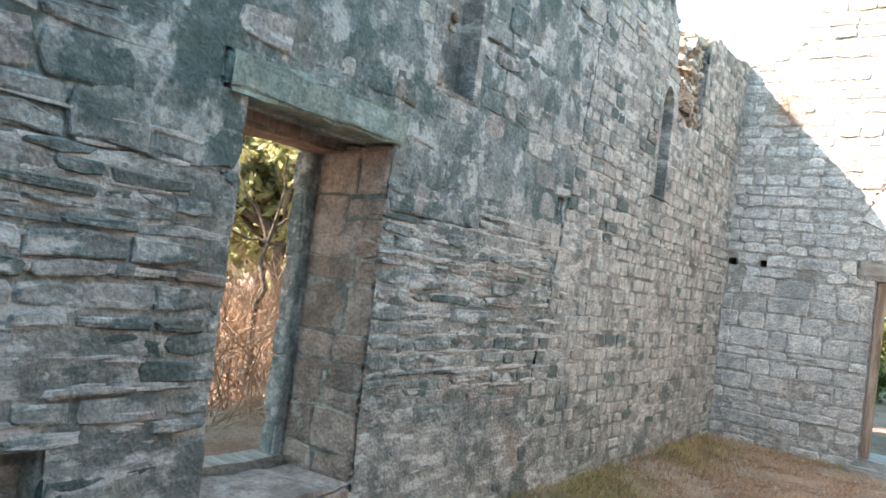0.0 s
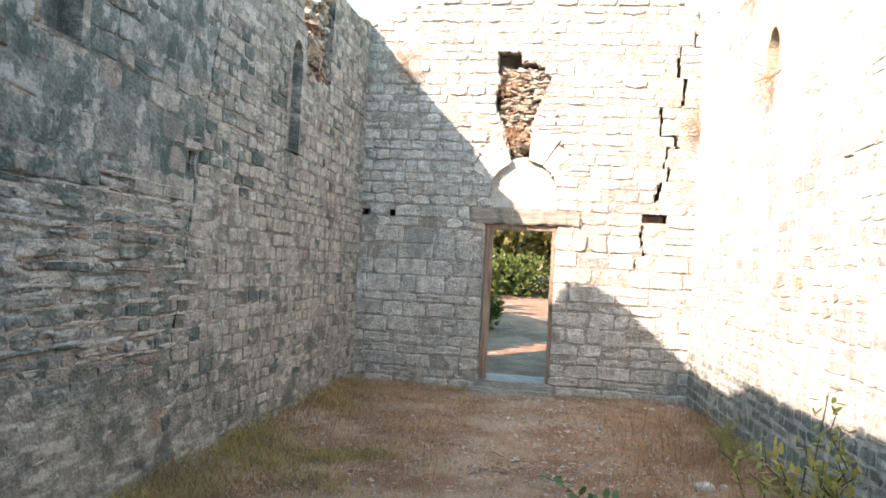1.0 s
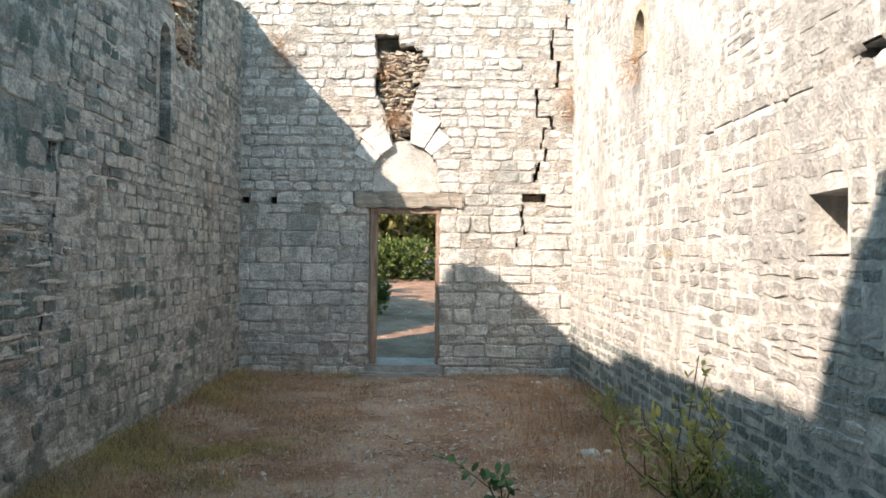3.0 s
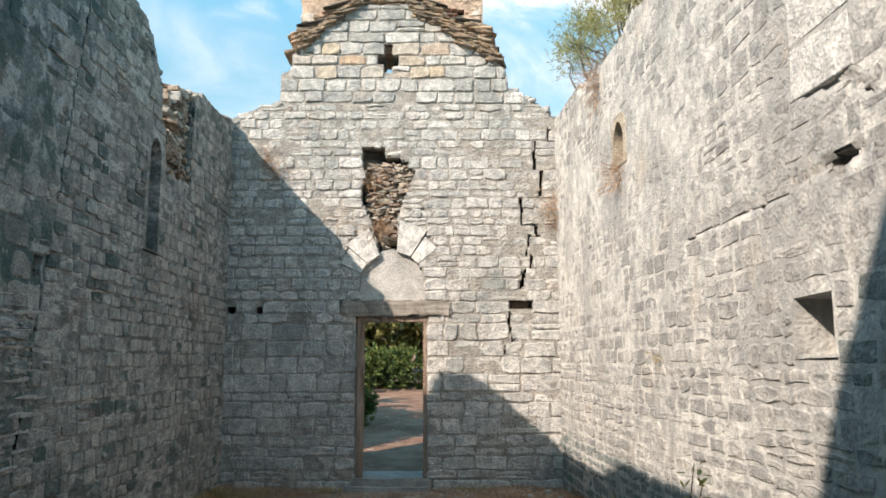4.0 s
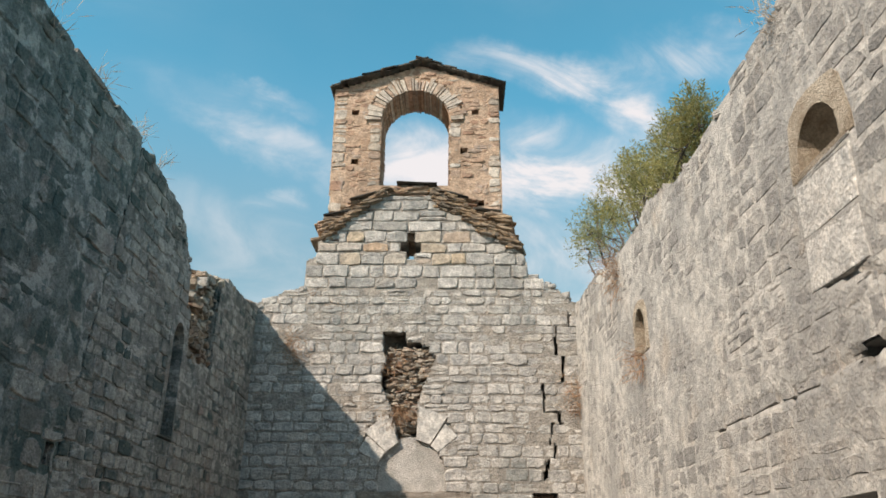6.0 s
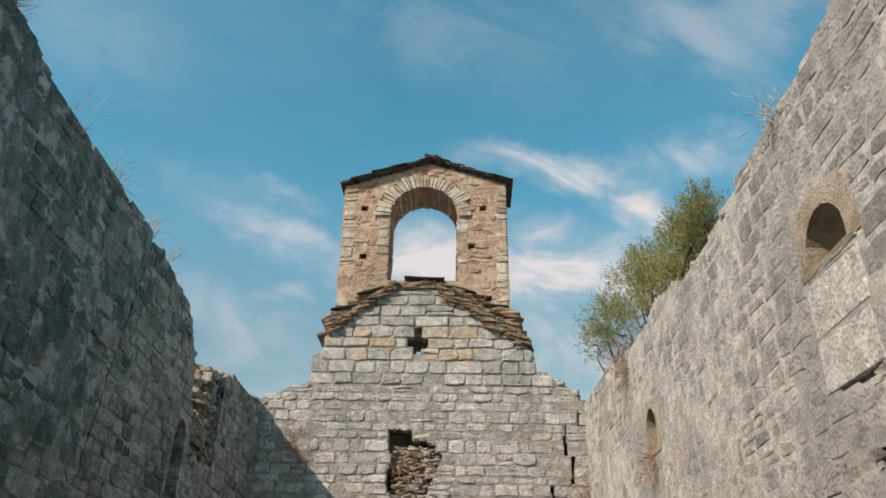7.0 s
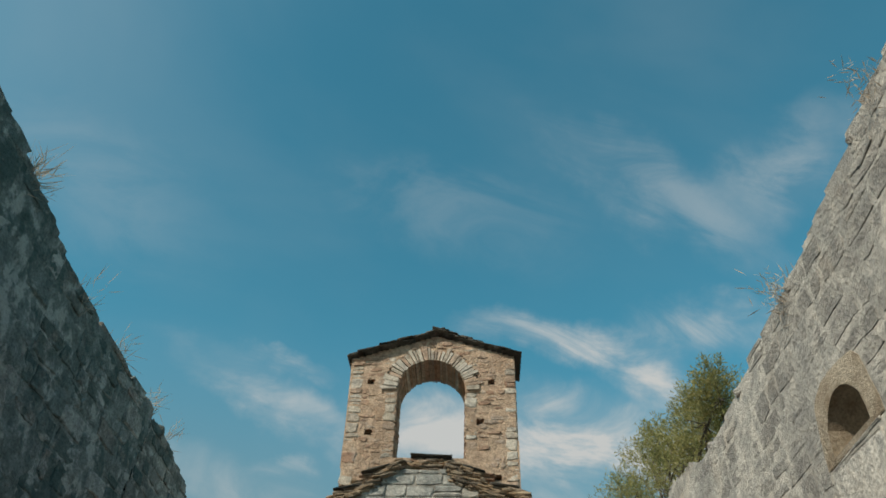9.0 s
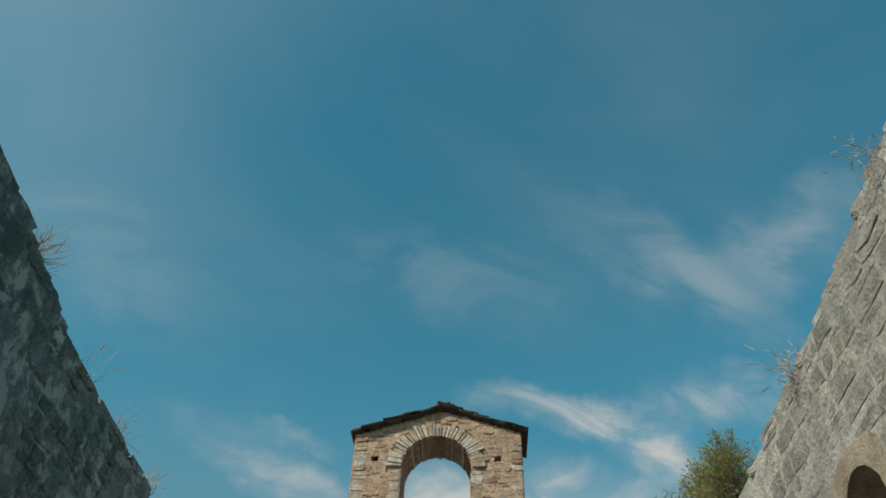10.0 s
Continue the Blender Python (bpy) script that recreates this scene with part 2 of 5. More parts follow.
M_ALGAE_SHADE = stone_mat("algae_shade_rubble", [(0.18, 0.215, 0.21), (0.31, 0.325, 0.315), (0.13, 0.17, 0.165), (0.42, 0.425, 0.41), (0.26, 0.24, 0.22)], stain=(0.06, 0.1, 0.097), stain_amount=0.75, stain_scale=2.2, stain_lo=0.49, stain_hi=0.58, lime=(0.55, 0.55, 0.53), lime_amount=0.7, lime_lo=0.54, lime_hi=0.62, warm=(0.24, 0.18, 0.15), warm_amount=0.6, bump=1.0, streak=(1, 1, 0.8))
M_CRUST = stone_mat("lichen_crust", [(0.22, 0.25, 0.243), (0.24, 0.265, 0.255)], stain=(0.065, 0.105, 0.1), stain_amount=0.8, stain_scale=2.6, stain_lo=0.48, stain_hi=0.56, lime=(0.52, 0.52, 0.5), lime_amount=0.75, lime_lo=0.51, lime_hi=0.59, warm=(0.26, 0.19, 0.155), warm_amount=0.7, bump=1.0, streak=(1, 1, 0.7), speck=0.4)
M_PALE_STONE = stone_mat("pale_rubble", [(0.38, 0.37, 0.345), (0.44, 0.43, 0.405), (0.3, 0.295, 0.28), (0.5, 0.485, 0.455)], stain=(0.1, 0.12, 0.115), stain_amount=0.6, stain_scale=1.9, stain_hi=0.62, lime_amount=0.4, warm=(0.34, 0.24, 0.18), warm_amount=0.4, bump=0.9, streak=(1, 1, 1))
M_EAST = stone_mat("pale_limestone", [(0.33, 0.325, 0.315), (0.43, 0.42, 0.4), (0.36, 0.355, 0.34), (0.47, 0.455, 0.43), (0.31, 0.305, 0.295)], stain=(0.2, 0.2, 0.195), stain_amount=0.5, stain_lo=0.49, stain_hi=0.6, lime_amount=0.35, streak=(1, 1, 0.6), warm=(0.42, 0.34, 0.26), warm_amount=0.35, bump=0.7, stain_scale=1.6, speck=0.35, grit=0.1)
# darker teal copy of the limestone, for the wall's part in shadow
M_EAST_SHADE = stone_mat("shaded_limestone", [(0.22, 0.245, 0.24), (0.3, 0.315, 0.305), (0.17, 0.2, 0.195), (0.36, 0.365, 0.35)], stain=(0.12, 0.155, 0.15), stain_amount=0.5, lime_amount=0.35, warm_amount=0.25, bump=0.8, streak=(1, 1, 1))
M_BELFRY = stone_mat("tan_rubble", [(0.49, 0.35, 0.265), (0.39, 0.25, 0.185), (0.56, 0.45, 0.37), (0.45, 0.31, 0.235), (0.53, 0.4, 0.315), (0.44, 0.35, 0.295)], stain=(0.2, 0.15, 0.11), stain_amount=0.35, lime_amount=0.3, warm=(0.42, 0.24, 0.13), warm_amount=0.5, bump=0.8)
M_VOUSSOIR = stone_mat("pale_voussoir", [(0.58, 0.53, 0.47), (0.47, 0.41, 0.345), (0.64, 0.6, 0.55), (0.52, 0.46, 0.4), (0.43, 0.37, 0.32)], stain_amount=0.2, lime_amount=0.2, warm_amount=0.15)
M_SLATE = stone_mat("slate", [(0.16, 0.14, 0.12), (0.36, 0.26, 0.175), (0.46, 0.33, 0.22), (0.22, 0.19, 0.16), (0.5, 0.39, 0.28)], stain_amount=0.3, lime_amount=0.15, warm_amount=0.3)
M_ROOF = stone_mat("dark_slate", [(0.07, 0.07, 0.068), (0.11, 0.105, 0.095), (0.14, 0.125, 0.105)], stain_amount=0.3, lime_amount=0.1, warm_amount=0.15)
M_RUBBLE = stone_mat("broken_core", [(0.42, 0.34, 0.26), (0.33, 0.25, 0.19), (0.5, 0.45, 0.38), (0.38, 0.35, 0.31), (0.3, 0.2, 0.15)], stain_amount=0.3, lime_amount=0.25, warm_amount=0.3)
M_QUOIN = stone_mat("dressed_block", [(0.56, 0.55, 0.53), (0.66, 0.65, 0.62), (0.6, 0.59, 0.565)], stain=(0.27, 0.27, 0.26), stain_amount=0.35, lime_amount=0.3, warm_amount=0.1)
M_LINTEL = stone_mat("green_slate_lintel", [(0.2, 0.265, 0.235), (0.24, 0.29, 0.26)], stain=(0.09, 0.12, 0.11), lime=(0.4, 0.4, 0.37), lime_amount=0.5, warm_amount=0.15, streak=(4, 1, 8), stain_scale=2.0)
M_MORTAR_N = stone_mat("pale_mortar", [(0.36, 0.34, 0.31), (0.4, 0.38, 0.35)], stain=(0.17, 0.165, 0.155), stain_amount=0.55, lime_amount=0.4, warm=(0.36, 0.27, 0.19), warm_amount=0.3, bump=1.0)
M_MORTAR_W = stone_mat("lime_mortar", lime_streak=(0.7, 0.7, 2.6), tones=[(0.3, 0.295, 0.278), (0.33, 0.325, 0.305)], stain=(0.08, 0.1, 0.096), stain_amount=0.66, stain_scale=2.2, stain_lo=0.49, stain_hi=0.58, lime=(0.6, 0.58, 0.555), lime_amount=0.75, lime_lo=0.5, lime_hi=0.6, warm=(0.32, 0.2, 0.15), warm_amount=0.5, bump=1.0, streak=(1, 1, 1.1))
M_MORTAR_E = stone_mat("grey_mortar", [(0.52, 0.51, 0.485), (0.54, 0.53, 0.5)], stain=(0.27, 0.27, 0.262), stain_amount=0.6, stain_scale=1.3, stain_lo=0.48, stain_hi=0.6, streak=(1, 1, 0.5), lime=(0.6, 0.585, 0.555), lime_amount=0.35, speck=0.22, grit=0.06, warm=(0.45, 0.36, 0.27), warm_amount=0.4, bump=0.6)
M_MORTAR_B = stone_mat("earth_mortar", [(0.53, 0.395, 0.3), (0.57, 0.43, 0.33)], stain=(0.28, 0.19, 0.135), stain_amount=0.45, lime_amount=0.18, warm=(0.44, 0.26, 0.16), warm_amount=0.4, bump=1.0)
M_JAMB = stone_mat("brown_jamb", [(0.34, 0.25, 0.21), (0.47, 0.37, 0.325), (0.25, 0.195, 0.17)], stain=(0.1, 0.075, 0.065), stain_amount=0.6, lime_amount=0.4, warm=(0.34, 0.2, 0.14), warm_amount=0.5, bump=1.0)
M_PLASTER = rough_mat("old_plaster", (0.38, 0.37, 0.345), (0.58, 0.56, 0.53), 4.0, 0.8)
M_LIME = rough_mat("lime_pointing", (0.4, 0.38, 0.36), (0.66, 0.63, 0.6), 7.0, 0.9)
M_OCHRE = rough_mat("ochre_render", (0.34, 0.275, 0.205), (0.54, 0.475, 0.385), 5.0, 0.8)
M_WOOD = rough_mat("weathered_wood", (0.25, 0.165, 0.125), (0.46, 0.35, 0.275), 4.0, 0.7, stretch=(6, 6, 0.6))
M_BEAM = rough_mat("weathered_beam", (0.27, 0.235, 0.2), (0.5, 0.455, 0.4), 4.0, 0.8, stretch=(0.6, 6, 8))
M_STEP = rough_mat("worn_step", (0.27, 0.265, 0.25), (0.4, 0.39, 0.37), 3.0, 0.5)
M_GRAVEL = stone_mat("gravel_stone", [(0.48, 0.44, 0.4), (0.36, 0.3, 0.26), (0.62, 0.58, 0.54), (0.3, 0.24, 0.2)], stain_amount=0.1, lime_amount=0.1, warm_amount=0.1)
M_BARK = rough_mat("bark", (0.07, 0.06, 0.05), (0.16, 0.14, 0.12), 12.0, 0.9, stretch=(1, 1, 0.25))
M_STEM = rough_mat("green_stem", (0.1, 0.075, 0.045), (0.17, 0.14, 0.08), 20.0, 0.4)
M_OLIVE = leaf_mat("olive_leaf", [(0.3, 0.29, 0.11), (0.44, 0.41, 0.19), (0.24, 0.24, 0.09), (0.55, 0.5, 0.27)], through=0.5)
M_GREEN = leaf_mat("green_leaf", [(0.055, 0.09, 0.03), (0.11, 0.15, 0.045), (0.08, 0.12, 0.035), (0.17, 0.19, 0.06)])
M_BRIGHT = leaf_mat("light_leaf", [(0.28, 0.32, 0.17), (0.44, 0.45, 0.27), (0.34, 0.38, 0.22), (0.52, 0.52, 0.34)], through=0.5)
M_SAPLING = leaf_mat("sapling_leaf", [(0.09, 0.17, 0.08), (0.13, 0.21, 0.1), (0.11, 0.19, 0.09)])
M_FIG = leaf_mat("bush_leaf", [(0.3, 0.34, 0.14), (0.46, 0.43, 0.15), (0.24, 0.3, 0.13), (0.52, 0.43, 0.16)], through=0.4)
M_DRY = leaf_mat("dry_grass_blade", [(0.44, 0.265, 0.16), (0.35, 0.185, 0.11), (0.52, 0.37, 0.25), (0.28, 0.15, 0.09)], 0.8, 0.2)
M_GRASS = leaf_mat("grass_blade", [(0.3, 0.24, 0.085), (0.46, 0.32, 0.15), (0.22, 0.22, 0.075), (0.54, 0.38, 0.21)], 0.7, 0.25)
M_STRAW = leaf_mat("straw", [(0.62, 0.5, 0.38), (0.42, 0.28, 0.18), (0.7, 0.6, 0.48), (0.5, 0.36, 0.25)], 0.8, 0.15)
M_BUSH = leaf_mat("low_bush_leaf", [(0.17, 0.25, 0.13), (0.25, 0.32, 0.17), (0.13, 0.2, 0.1), (0.3, 0.33, 0.15)], through=0.35)
M_BRUSH = leaf_mat("dry_brush", [(0.34, 0.22, 0.16), (0.44, 0.31, 0.23), (0.26, 0.16, 0.11), (0.52, 0.41, 0.32)], 0.8, 0.2)


def ground_mat():
    m, nodes, links, b = base_mat("earth", 0.95)
    pos = nodes.new("ShaderNodeNewGeometry").outputs["Position"]
    a, _ = noise_fac(nodes, links, pos, 1.6, 8, 0.65, 0.38, 0.62)
    col = mixed(nodes, links, a, (0.26, 0.145, 0.1), (0.42, 0.285, 0.21))
    s, _ = noise_fac(nodes, links, pos, 0.9, 6, 0.6, 0.48, 0.62, shift=(4, 1, 0))
    col = mixed(nodes, links, scaled(nodes, links, s, 0.65), col, (0.45, 0.35, 0.28))
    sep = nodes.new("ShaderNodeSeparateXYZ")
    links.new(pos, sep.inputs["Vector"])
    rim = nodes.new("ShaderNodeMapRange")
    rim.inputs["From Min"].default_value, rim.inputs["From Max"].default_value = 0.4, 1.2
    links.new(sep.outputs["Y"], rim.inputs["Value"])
    # earth outdoors is darkened in its colour to hold down the stronger light
    dimmed_earth = mixed(nodes, links, a, (0.2, 0.11, 0.075), (0.32, 0.2, 0.145))
    col = mixed(nodes, links, rim.outputs["Result"], col, dimmed_earth)
    g, raw = noise_fac(nodes, links, pos, 55.0, 6, 0.75, 0.32, 0.68)
    col = mixed(nodes, links, 1.0, col, mixed(nodes, links, g, (0.6, 0.58, 0.55), (1.35, 1.35, 1.35)), "MULTIPLY")
    speck, _ = noise_fac(nodes, links, pos, 120.0, 2, 0.5, 0.66, 0.7)
    col = mixed(nodes, links, scaled(nodes, links, speck, 0.7), col, (0.5, 0.46, 0.4))
    links.new(col, b.inputs["Base Color"])
    bp = nodes.new("ShaderNodeBump")
    bp.inputs["Strength"].default_value, bp.inputs["Distance"].default_value = 0.9, 0.03
    links.new(raw, bp.inputs["Height"])
    links.new(bp.outputs["Normal"], b.inputs["Normal"])
    return m


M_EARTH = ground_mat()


# ---- mesh helpers ----
def mesh_from(name, verts, faces, material, smooth=False):
    me = bpy.data.meshes.new(name)
    me.from_pydata([tuple(v) for v in verts], [], faces)
    me.materials.append(material)
    if smooth:
        me.polygons.foreach_set("use_smooth", [True] * len(me.polygons))
    me.update()
    return me


def part(name, verts, faces, material, parent=None, label="", smooth=False, kind=""):
    ob = new(name, mesh_from(name, verts, faces, material, smooth))
    if parent:
        ob.parent = parent
    return tagged(ob, label, kind=kind)


def block_geo(rng, l, h, d, c=0.02, wob=0.012):
    """A worn stone: length l, height h, its face at n = 0, going d deep; u, v, n coordinates round its middle."""
    c = min(c, 0.3 * h, 0.3 * l)
    ring = [(-1, -1), (0, -1), (1, -1), (1, 0), (1, 1), (0, 1), (-1, 1), (-1, 0)]
    verts, faces = [], []
    cuts = [rng.uniform(0.1, 1.5) * c for _ in ring]
    jit = [(rng.uniform(-wob, wob), rng.uniform(-wob, wob) * 0.8) for _ in ring]
    for n, inset in ((-d, 0.0), (-c, 0.0), (-0.15 * c, 0.75 * c), (0.0, 1.7 * c)):
        for (a, b), (ja, jb), cc in zip(ring, jit, cuts):
            cut = min(cc, 0.2 * h, 0.2 * l) if a and b else 0.0
            u = a * (l / 2 - min(inset, 0.42 * l) - cut) + ja
            v = b * (h / 2 - min(inset, 0.42 * h) - cut) + jb
            verts.append((u, v, n + (rng.uniform(-1, 1) * min(0.3 * wob, 0.45 * c) if n > -c else 0)))
    for r in range(3):
        for k in range(8):
            j = (k + 1) % 8
            faces.append((r * 8 + k, r * 8 + j, r * 8 + 8 + j, r * 8 + 8 + k))
    faces.append(tuple(range(24, 32)))
    return verts, faces


def box_geo(a, b):
    (x0, y0, z0), (x1, y1, z1) = a, b
    v = [(x, y, z) for z in (z0, z1) for y in (y0, y1) for x in (x0, x1)]
    return v, [(0, 2, 3, 1), (4, 5, 7, 6), (0, 1, 5, 4), (2, 6, 7, 3), (0, 4, 6, 2), (1, 3, 7, 5)]


class Heap:
    """Gathers geometry for one mesh."""

    def __init__(self):
        self.verts, self.faces = [], []

    def add(self, verts, faces, m=None):
        k = len(self.verts)
        self.verts += [m @ Vector(v) for v in verts] if m else verts
        self.faces += [tuple(i + k for i in f) for f in faces]


def worn_box(a, b, rng, wob=0.008, bevel=0.012, cuts=3):
    """A box with bevelled, slightly uneven edges."""
    bm = bmesh.new()
    bmesh.ops.create_cube(bm, size=1.0)
    size, mid = Vector(b) - Vector(a), (Vector(a) + Vector(b)) / 2
    for v in bm.verts:
        v.co = Vector((v.co.x * size.x, v.co.y * size.y, v.co.z * size.z)) + mid
    longest = max(range(3), key=lambda k: size[k])
    edges = [e for e in bm.edges if abs((e.verts[0].co - e.verts[1].co)[longest]) > 0.9 * size[longest]]
    bmesh.ops.subdivide_edges(bm, edges=edges, cuts=cuts, use_grid_fill=True)
    bmesh.ops.bevel(bm, geom=[e for e in bm.edges if len(e.link_faces) == 2 and e.calc_face_angle(0) > 0.5], offset=bevel, segments=2, affect="EDGES", clamp_overlap=True)
    for v in bm.verts:
        v.co += Vector((rng.uniform(-wob, wob), rng.uniform(-wob, wob), rng.uniform(-wob, wob)))
    bm.verts.index_update()
    out = [tuple(v.co) for v in bm.verts], [tuple(v.index for v in f.verts) for f in bm.faces]
    bm.free()
    return out


def spans(poly, v):
    xs = []
    for (a, b), (c, d) in zip(poly, poly[1:] + poly[:1]):
        if (b <= v) != (d <= v):
            xs.append(a + (v - b) * (c - a) / (d - b))
    xs.sort()
    return list(zip(xs[::2], xs[1::2]))


def free_spans(outline, holes, v):
    out = spans(outline, v)
    for hole in holes:
        for a, b in spans(hole, v):
            out = [piece for c, d in out for piece in ((c, min(d, a)), (max(c, b), d)) if piece[1] - piece[0] > 0.015]
    return out


def wall_core(frame_m, outline, deep, shallow, front, back, step=0.06, split=0.4):
    """The wall's body behind its stones: strips with the openings left out. shallow: recesses that stop inside."""
    heap = Heap()
    lo, hi = min(p[1] for p in outline), max(p[1] for p in outline)
    v = lo
    while v < hi - 1e-6:
        top = min(v + step, hi)
        mid = (v + top) / 2
        for a, b in free_spans(outline, deep + shallow, mid):
            heap.add(*box_geo((a, v, -split), (b, top, -front)), frame_m)
        for a, b in free_spans(outline, deep, mid):
            heap.add(*box_geo((a, v, -back), (b, top, -split)), frame_m)
        v = top
    return heap


def mortar_sheet(frame_m, outline, holes, u0, u1, level, material, parent, label="", step=0.03, seed=1.0, amp=0.01):
    """Uneven mortar between and over the stones; level(u, v): how far it stands out."""
    lo, hi = min(p[1] for p in outline), max(p[1] for p in outline)
    cols, rows = int((u1 - u0) / step), int((hi - lo) / step)
    index, verts, faces = {}, [], []

    def corner(i, j):
        if (i, j) not in index:
            u, v = u0 + i * step, lo + j * step
            n = level(u, v) + amp * (1.5 * noise.noise((u * 1.7, v * 2.3, seed)) + 0.9 * noise.noise((u * 6.0, v * 8.0, seed + 3)) + 0.55 * noise.noise((u * 17.0, v * 21.0, seed + 6)))
            index[(i, j)] = len(verts)
            verts.append(frame_m @ Vector((u, v, max(n, -0.033))))
        return index[(i, j)]

    for j in range(rows):
        free = free_spans(outline, holes, lo + (j + 0.5) * step)
        for i in range(cols):
            a, b = u0 + i * step, u0 + (i + 1) * step
            if any(c - 0.3 * step <= a and b <= d + 0.3 * step for c, d in free):
                faces.append((corner(i, j), corner(i + 1, j), corner(i + 1, j + 1), corner(i, j + 1)))
    return part("mortar", verts, faces, material, parent, label, smooth=True, kind="stuff")


PIECES = {}


def shared_piece(name, material, l, h, d, c, wob, seed):
    key = (name, material.name, round(l / 0.06), round(h / 0.04), seed)
    if key not in PIECES:
        L, H = max(round(l / 0.06), 1) * 0.06, max(round(h / 0.04), 1) * 0.04
        verts, faces = block_geo(random.Random(hash((seed, round(l / 0.06), round(h / 0.04))) % 9999), L, H, d, c, wob)
        PIECES[key] = (mesh_from(name, verts, faces, material), L, H)
    return PIECES[key]


def lay_stones(frame_m, outline, holes, parent, material, seed, course=(0.13, 0.2), length=(0.2, 0.45), joint=0.012, proud=(0.0, 0.02), depth=0.12, chamfer=0.018, wob=0.01,
               near=None, limit=290, sink=0.008, lean=1.4, split_chance=0.1, name="stone", tilt=0.6, pick=None, skip=0.0):
    """Courses of stones over an outline. near(u, v): stones that become parts of their own; the rest are joined."""
    rng = random.Random(seed)
    heaps, made = {}, 0
    lo, hi = min(p[1] for p in outline), max(p[1] for p in outline)
    v = lo
    while v < hi - 0.03:
        h = min(rng.uniform(*course), hi - v)
        for a, b in free_spans(outline, holes, v + h / 2):
            u = a
            while u < b - 0.02:
                l = rng.uniform(*length) * (1.25 if rng.random() < 0.15 else 1)
                if b - (u + l) < 0.6 * length[0]:
                    l = b - u
                    if l > 1.7 * length[1]:
                        l /= 2
                rows = [(v, h)]
                if rng.random() < split_chance and h > 0.1:
                    k = rng.uniform(0.4, 0.6)
                    rows = [(v, h * k), (v + h * k, h * (1 - k))]
                for v0, h0 in rows:
                    if rng.random() < skip:
                        continue
                    mu, mv = u + l / 2, v0 + h0 / 2 + rng.uniform(-0.006, 0.006)
                    turn = Matrix.Rotation(radians(rng.uniform(-tilt, tilt)), 4, "Z") @ Matrix.Rotation(radians(rng.uniform(-lean, lean)), 4, "X") @ Matrix.Rotation(radians(rng.uniform(-lean, lean)), 4, "Y")
                    m = frame_m @ Matrix.Translation((mu, mv, rng.uniform(*proud) + sink * noise.noise((mu * 1.4, mv * 1.4, seed * 1.7)))) @ turn
                    mat = pick(mu, mv, rng) if pick else material
                    ll, hh = max(l - joint * rng.uniform(0.4, 1.9), 0.03), max(h0 - joint * rng.uniform(0.4, 1.7), 0.025)
                    if near and made < limit and near(mu, mv):
                        me, L, H = shared_piece(name, mat, ll, hh, depth, chamfer, wob, rng.randrange(4))
                        ob = new(name, me)
                        ob.parent = parent
                        ob.matrix_basis = m @ Matrix.Diagonal((ll / L, hh / H, 1, 1))
                        made += 1
                    else:
                        heaps.setdefault(mat, Heap()).add(*block_geo(rng, ll, hh, depth, chamfer, wob), m)
                u += l
        v += h
    for mat, heap in heaps.items():
        part("stonework", heap.verts, heap.faces, mat, parent, kind="stuff")


def frame_of(origin, u, v):
    u, v = Vector(u).normalized(), Vector(v).normalized()
    n = u.cross(v)
    m = Matrix.Identity(4)
    for k, axis in enumerate((u, v, n)):
        m[0][k], m[1][k], m[2][k] = axis
    m[0][3], m[1][3], m[2][3] = origin
    return m


def stepped(line, thin, wide, seed):
    """A crack that goes down through upright joints and along bed joints, as a list of openings."""
    r = random.Random(seed)
    fine = []
    for (u0, v0), (u1, v1) in zip(line, line[1:]):
        n = max(round(abs(v1 - v0) / 0.13), 1)
        fine += [(u0 + (u1 - u0) * k / n + r.uniform(-0.03, 0.03), v0 + (v1 - v0) * k / n) for k in range(n)]
    out = []
    for (u0, v0), (u1, v1) in zip(fine, fine[1:]):
        w = r.uniform(thin, wide) / 2
        out.append([(u0 - w, v1), (u0 + w * r.uniform(0.6, 1), v1), (u0 + w, v0), (u0 - w * r.uniform(0.6, 1), v0)])
        if abs(u1 - u0) > 0.04:
            a, b = sorted((u0, u1))
            out.append([(a, v1 - 0.014), (b, v1 - 0.018), (b, v1 + 0.012), (a, v1 + 0.016)])
    return out


def grown(poly, d):
    cu, cv = sum(q[0] for q in poly) / len(poly), sum(q[1] for q in poly) / len(poly)
    return [(u + d * (1 if u > cu else -1) * min(abs(u - cu) / 0.1, 1), v + (d if v > cv else 0.2 * d) * (1 if v > cv else -1)) for u, v in poly]


def arch(u0, u1, v0, spring, top, n=10):
    mid, r, rise = (u0 + u1) / 2, (u1 - u0) / 2, top - spring
    return [(u0, v0), (u1, v0)] + [(mid + r * math.cos(math.pi * k / n), spring + rise * math.sin(math.pi * k / n)) for k in range(n + 1)]


# ---- ground ----
def ground_z(x, y):
    z = 0.035 * noise.noise((x * 0.9, y * 0.9, 0)) + 0.012 * noise.noise((x * 4, y * 4, 3))
    if y > 0.6:
        z += min(0.065 * (y - 0.6), 2.2) - 0.02
    left = min(max((-0.25 - x) / 0.5, 0), 1)
    if y < 0.3:
        z += left * (0.42 + min(0.05 * max(-x - 0.7, 0), 1.6))
    elif left:
        z += left * 0.3 * max(0, 1 - (y - 0.3) / 3)
    if 0 < x < 4.7 and -13.5 < y < 0:
        z += 0.05 * max(0, 1 - x / 0.6) + 0.09 * max(0, 1 - (4.6 - 0.03 * y - x) / 0.8) * min(1, -y / 3)
    return z


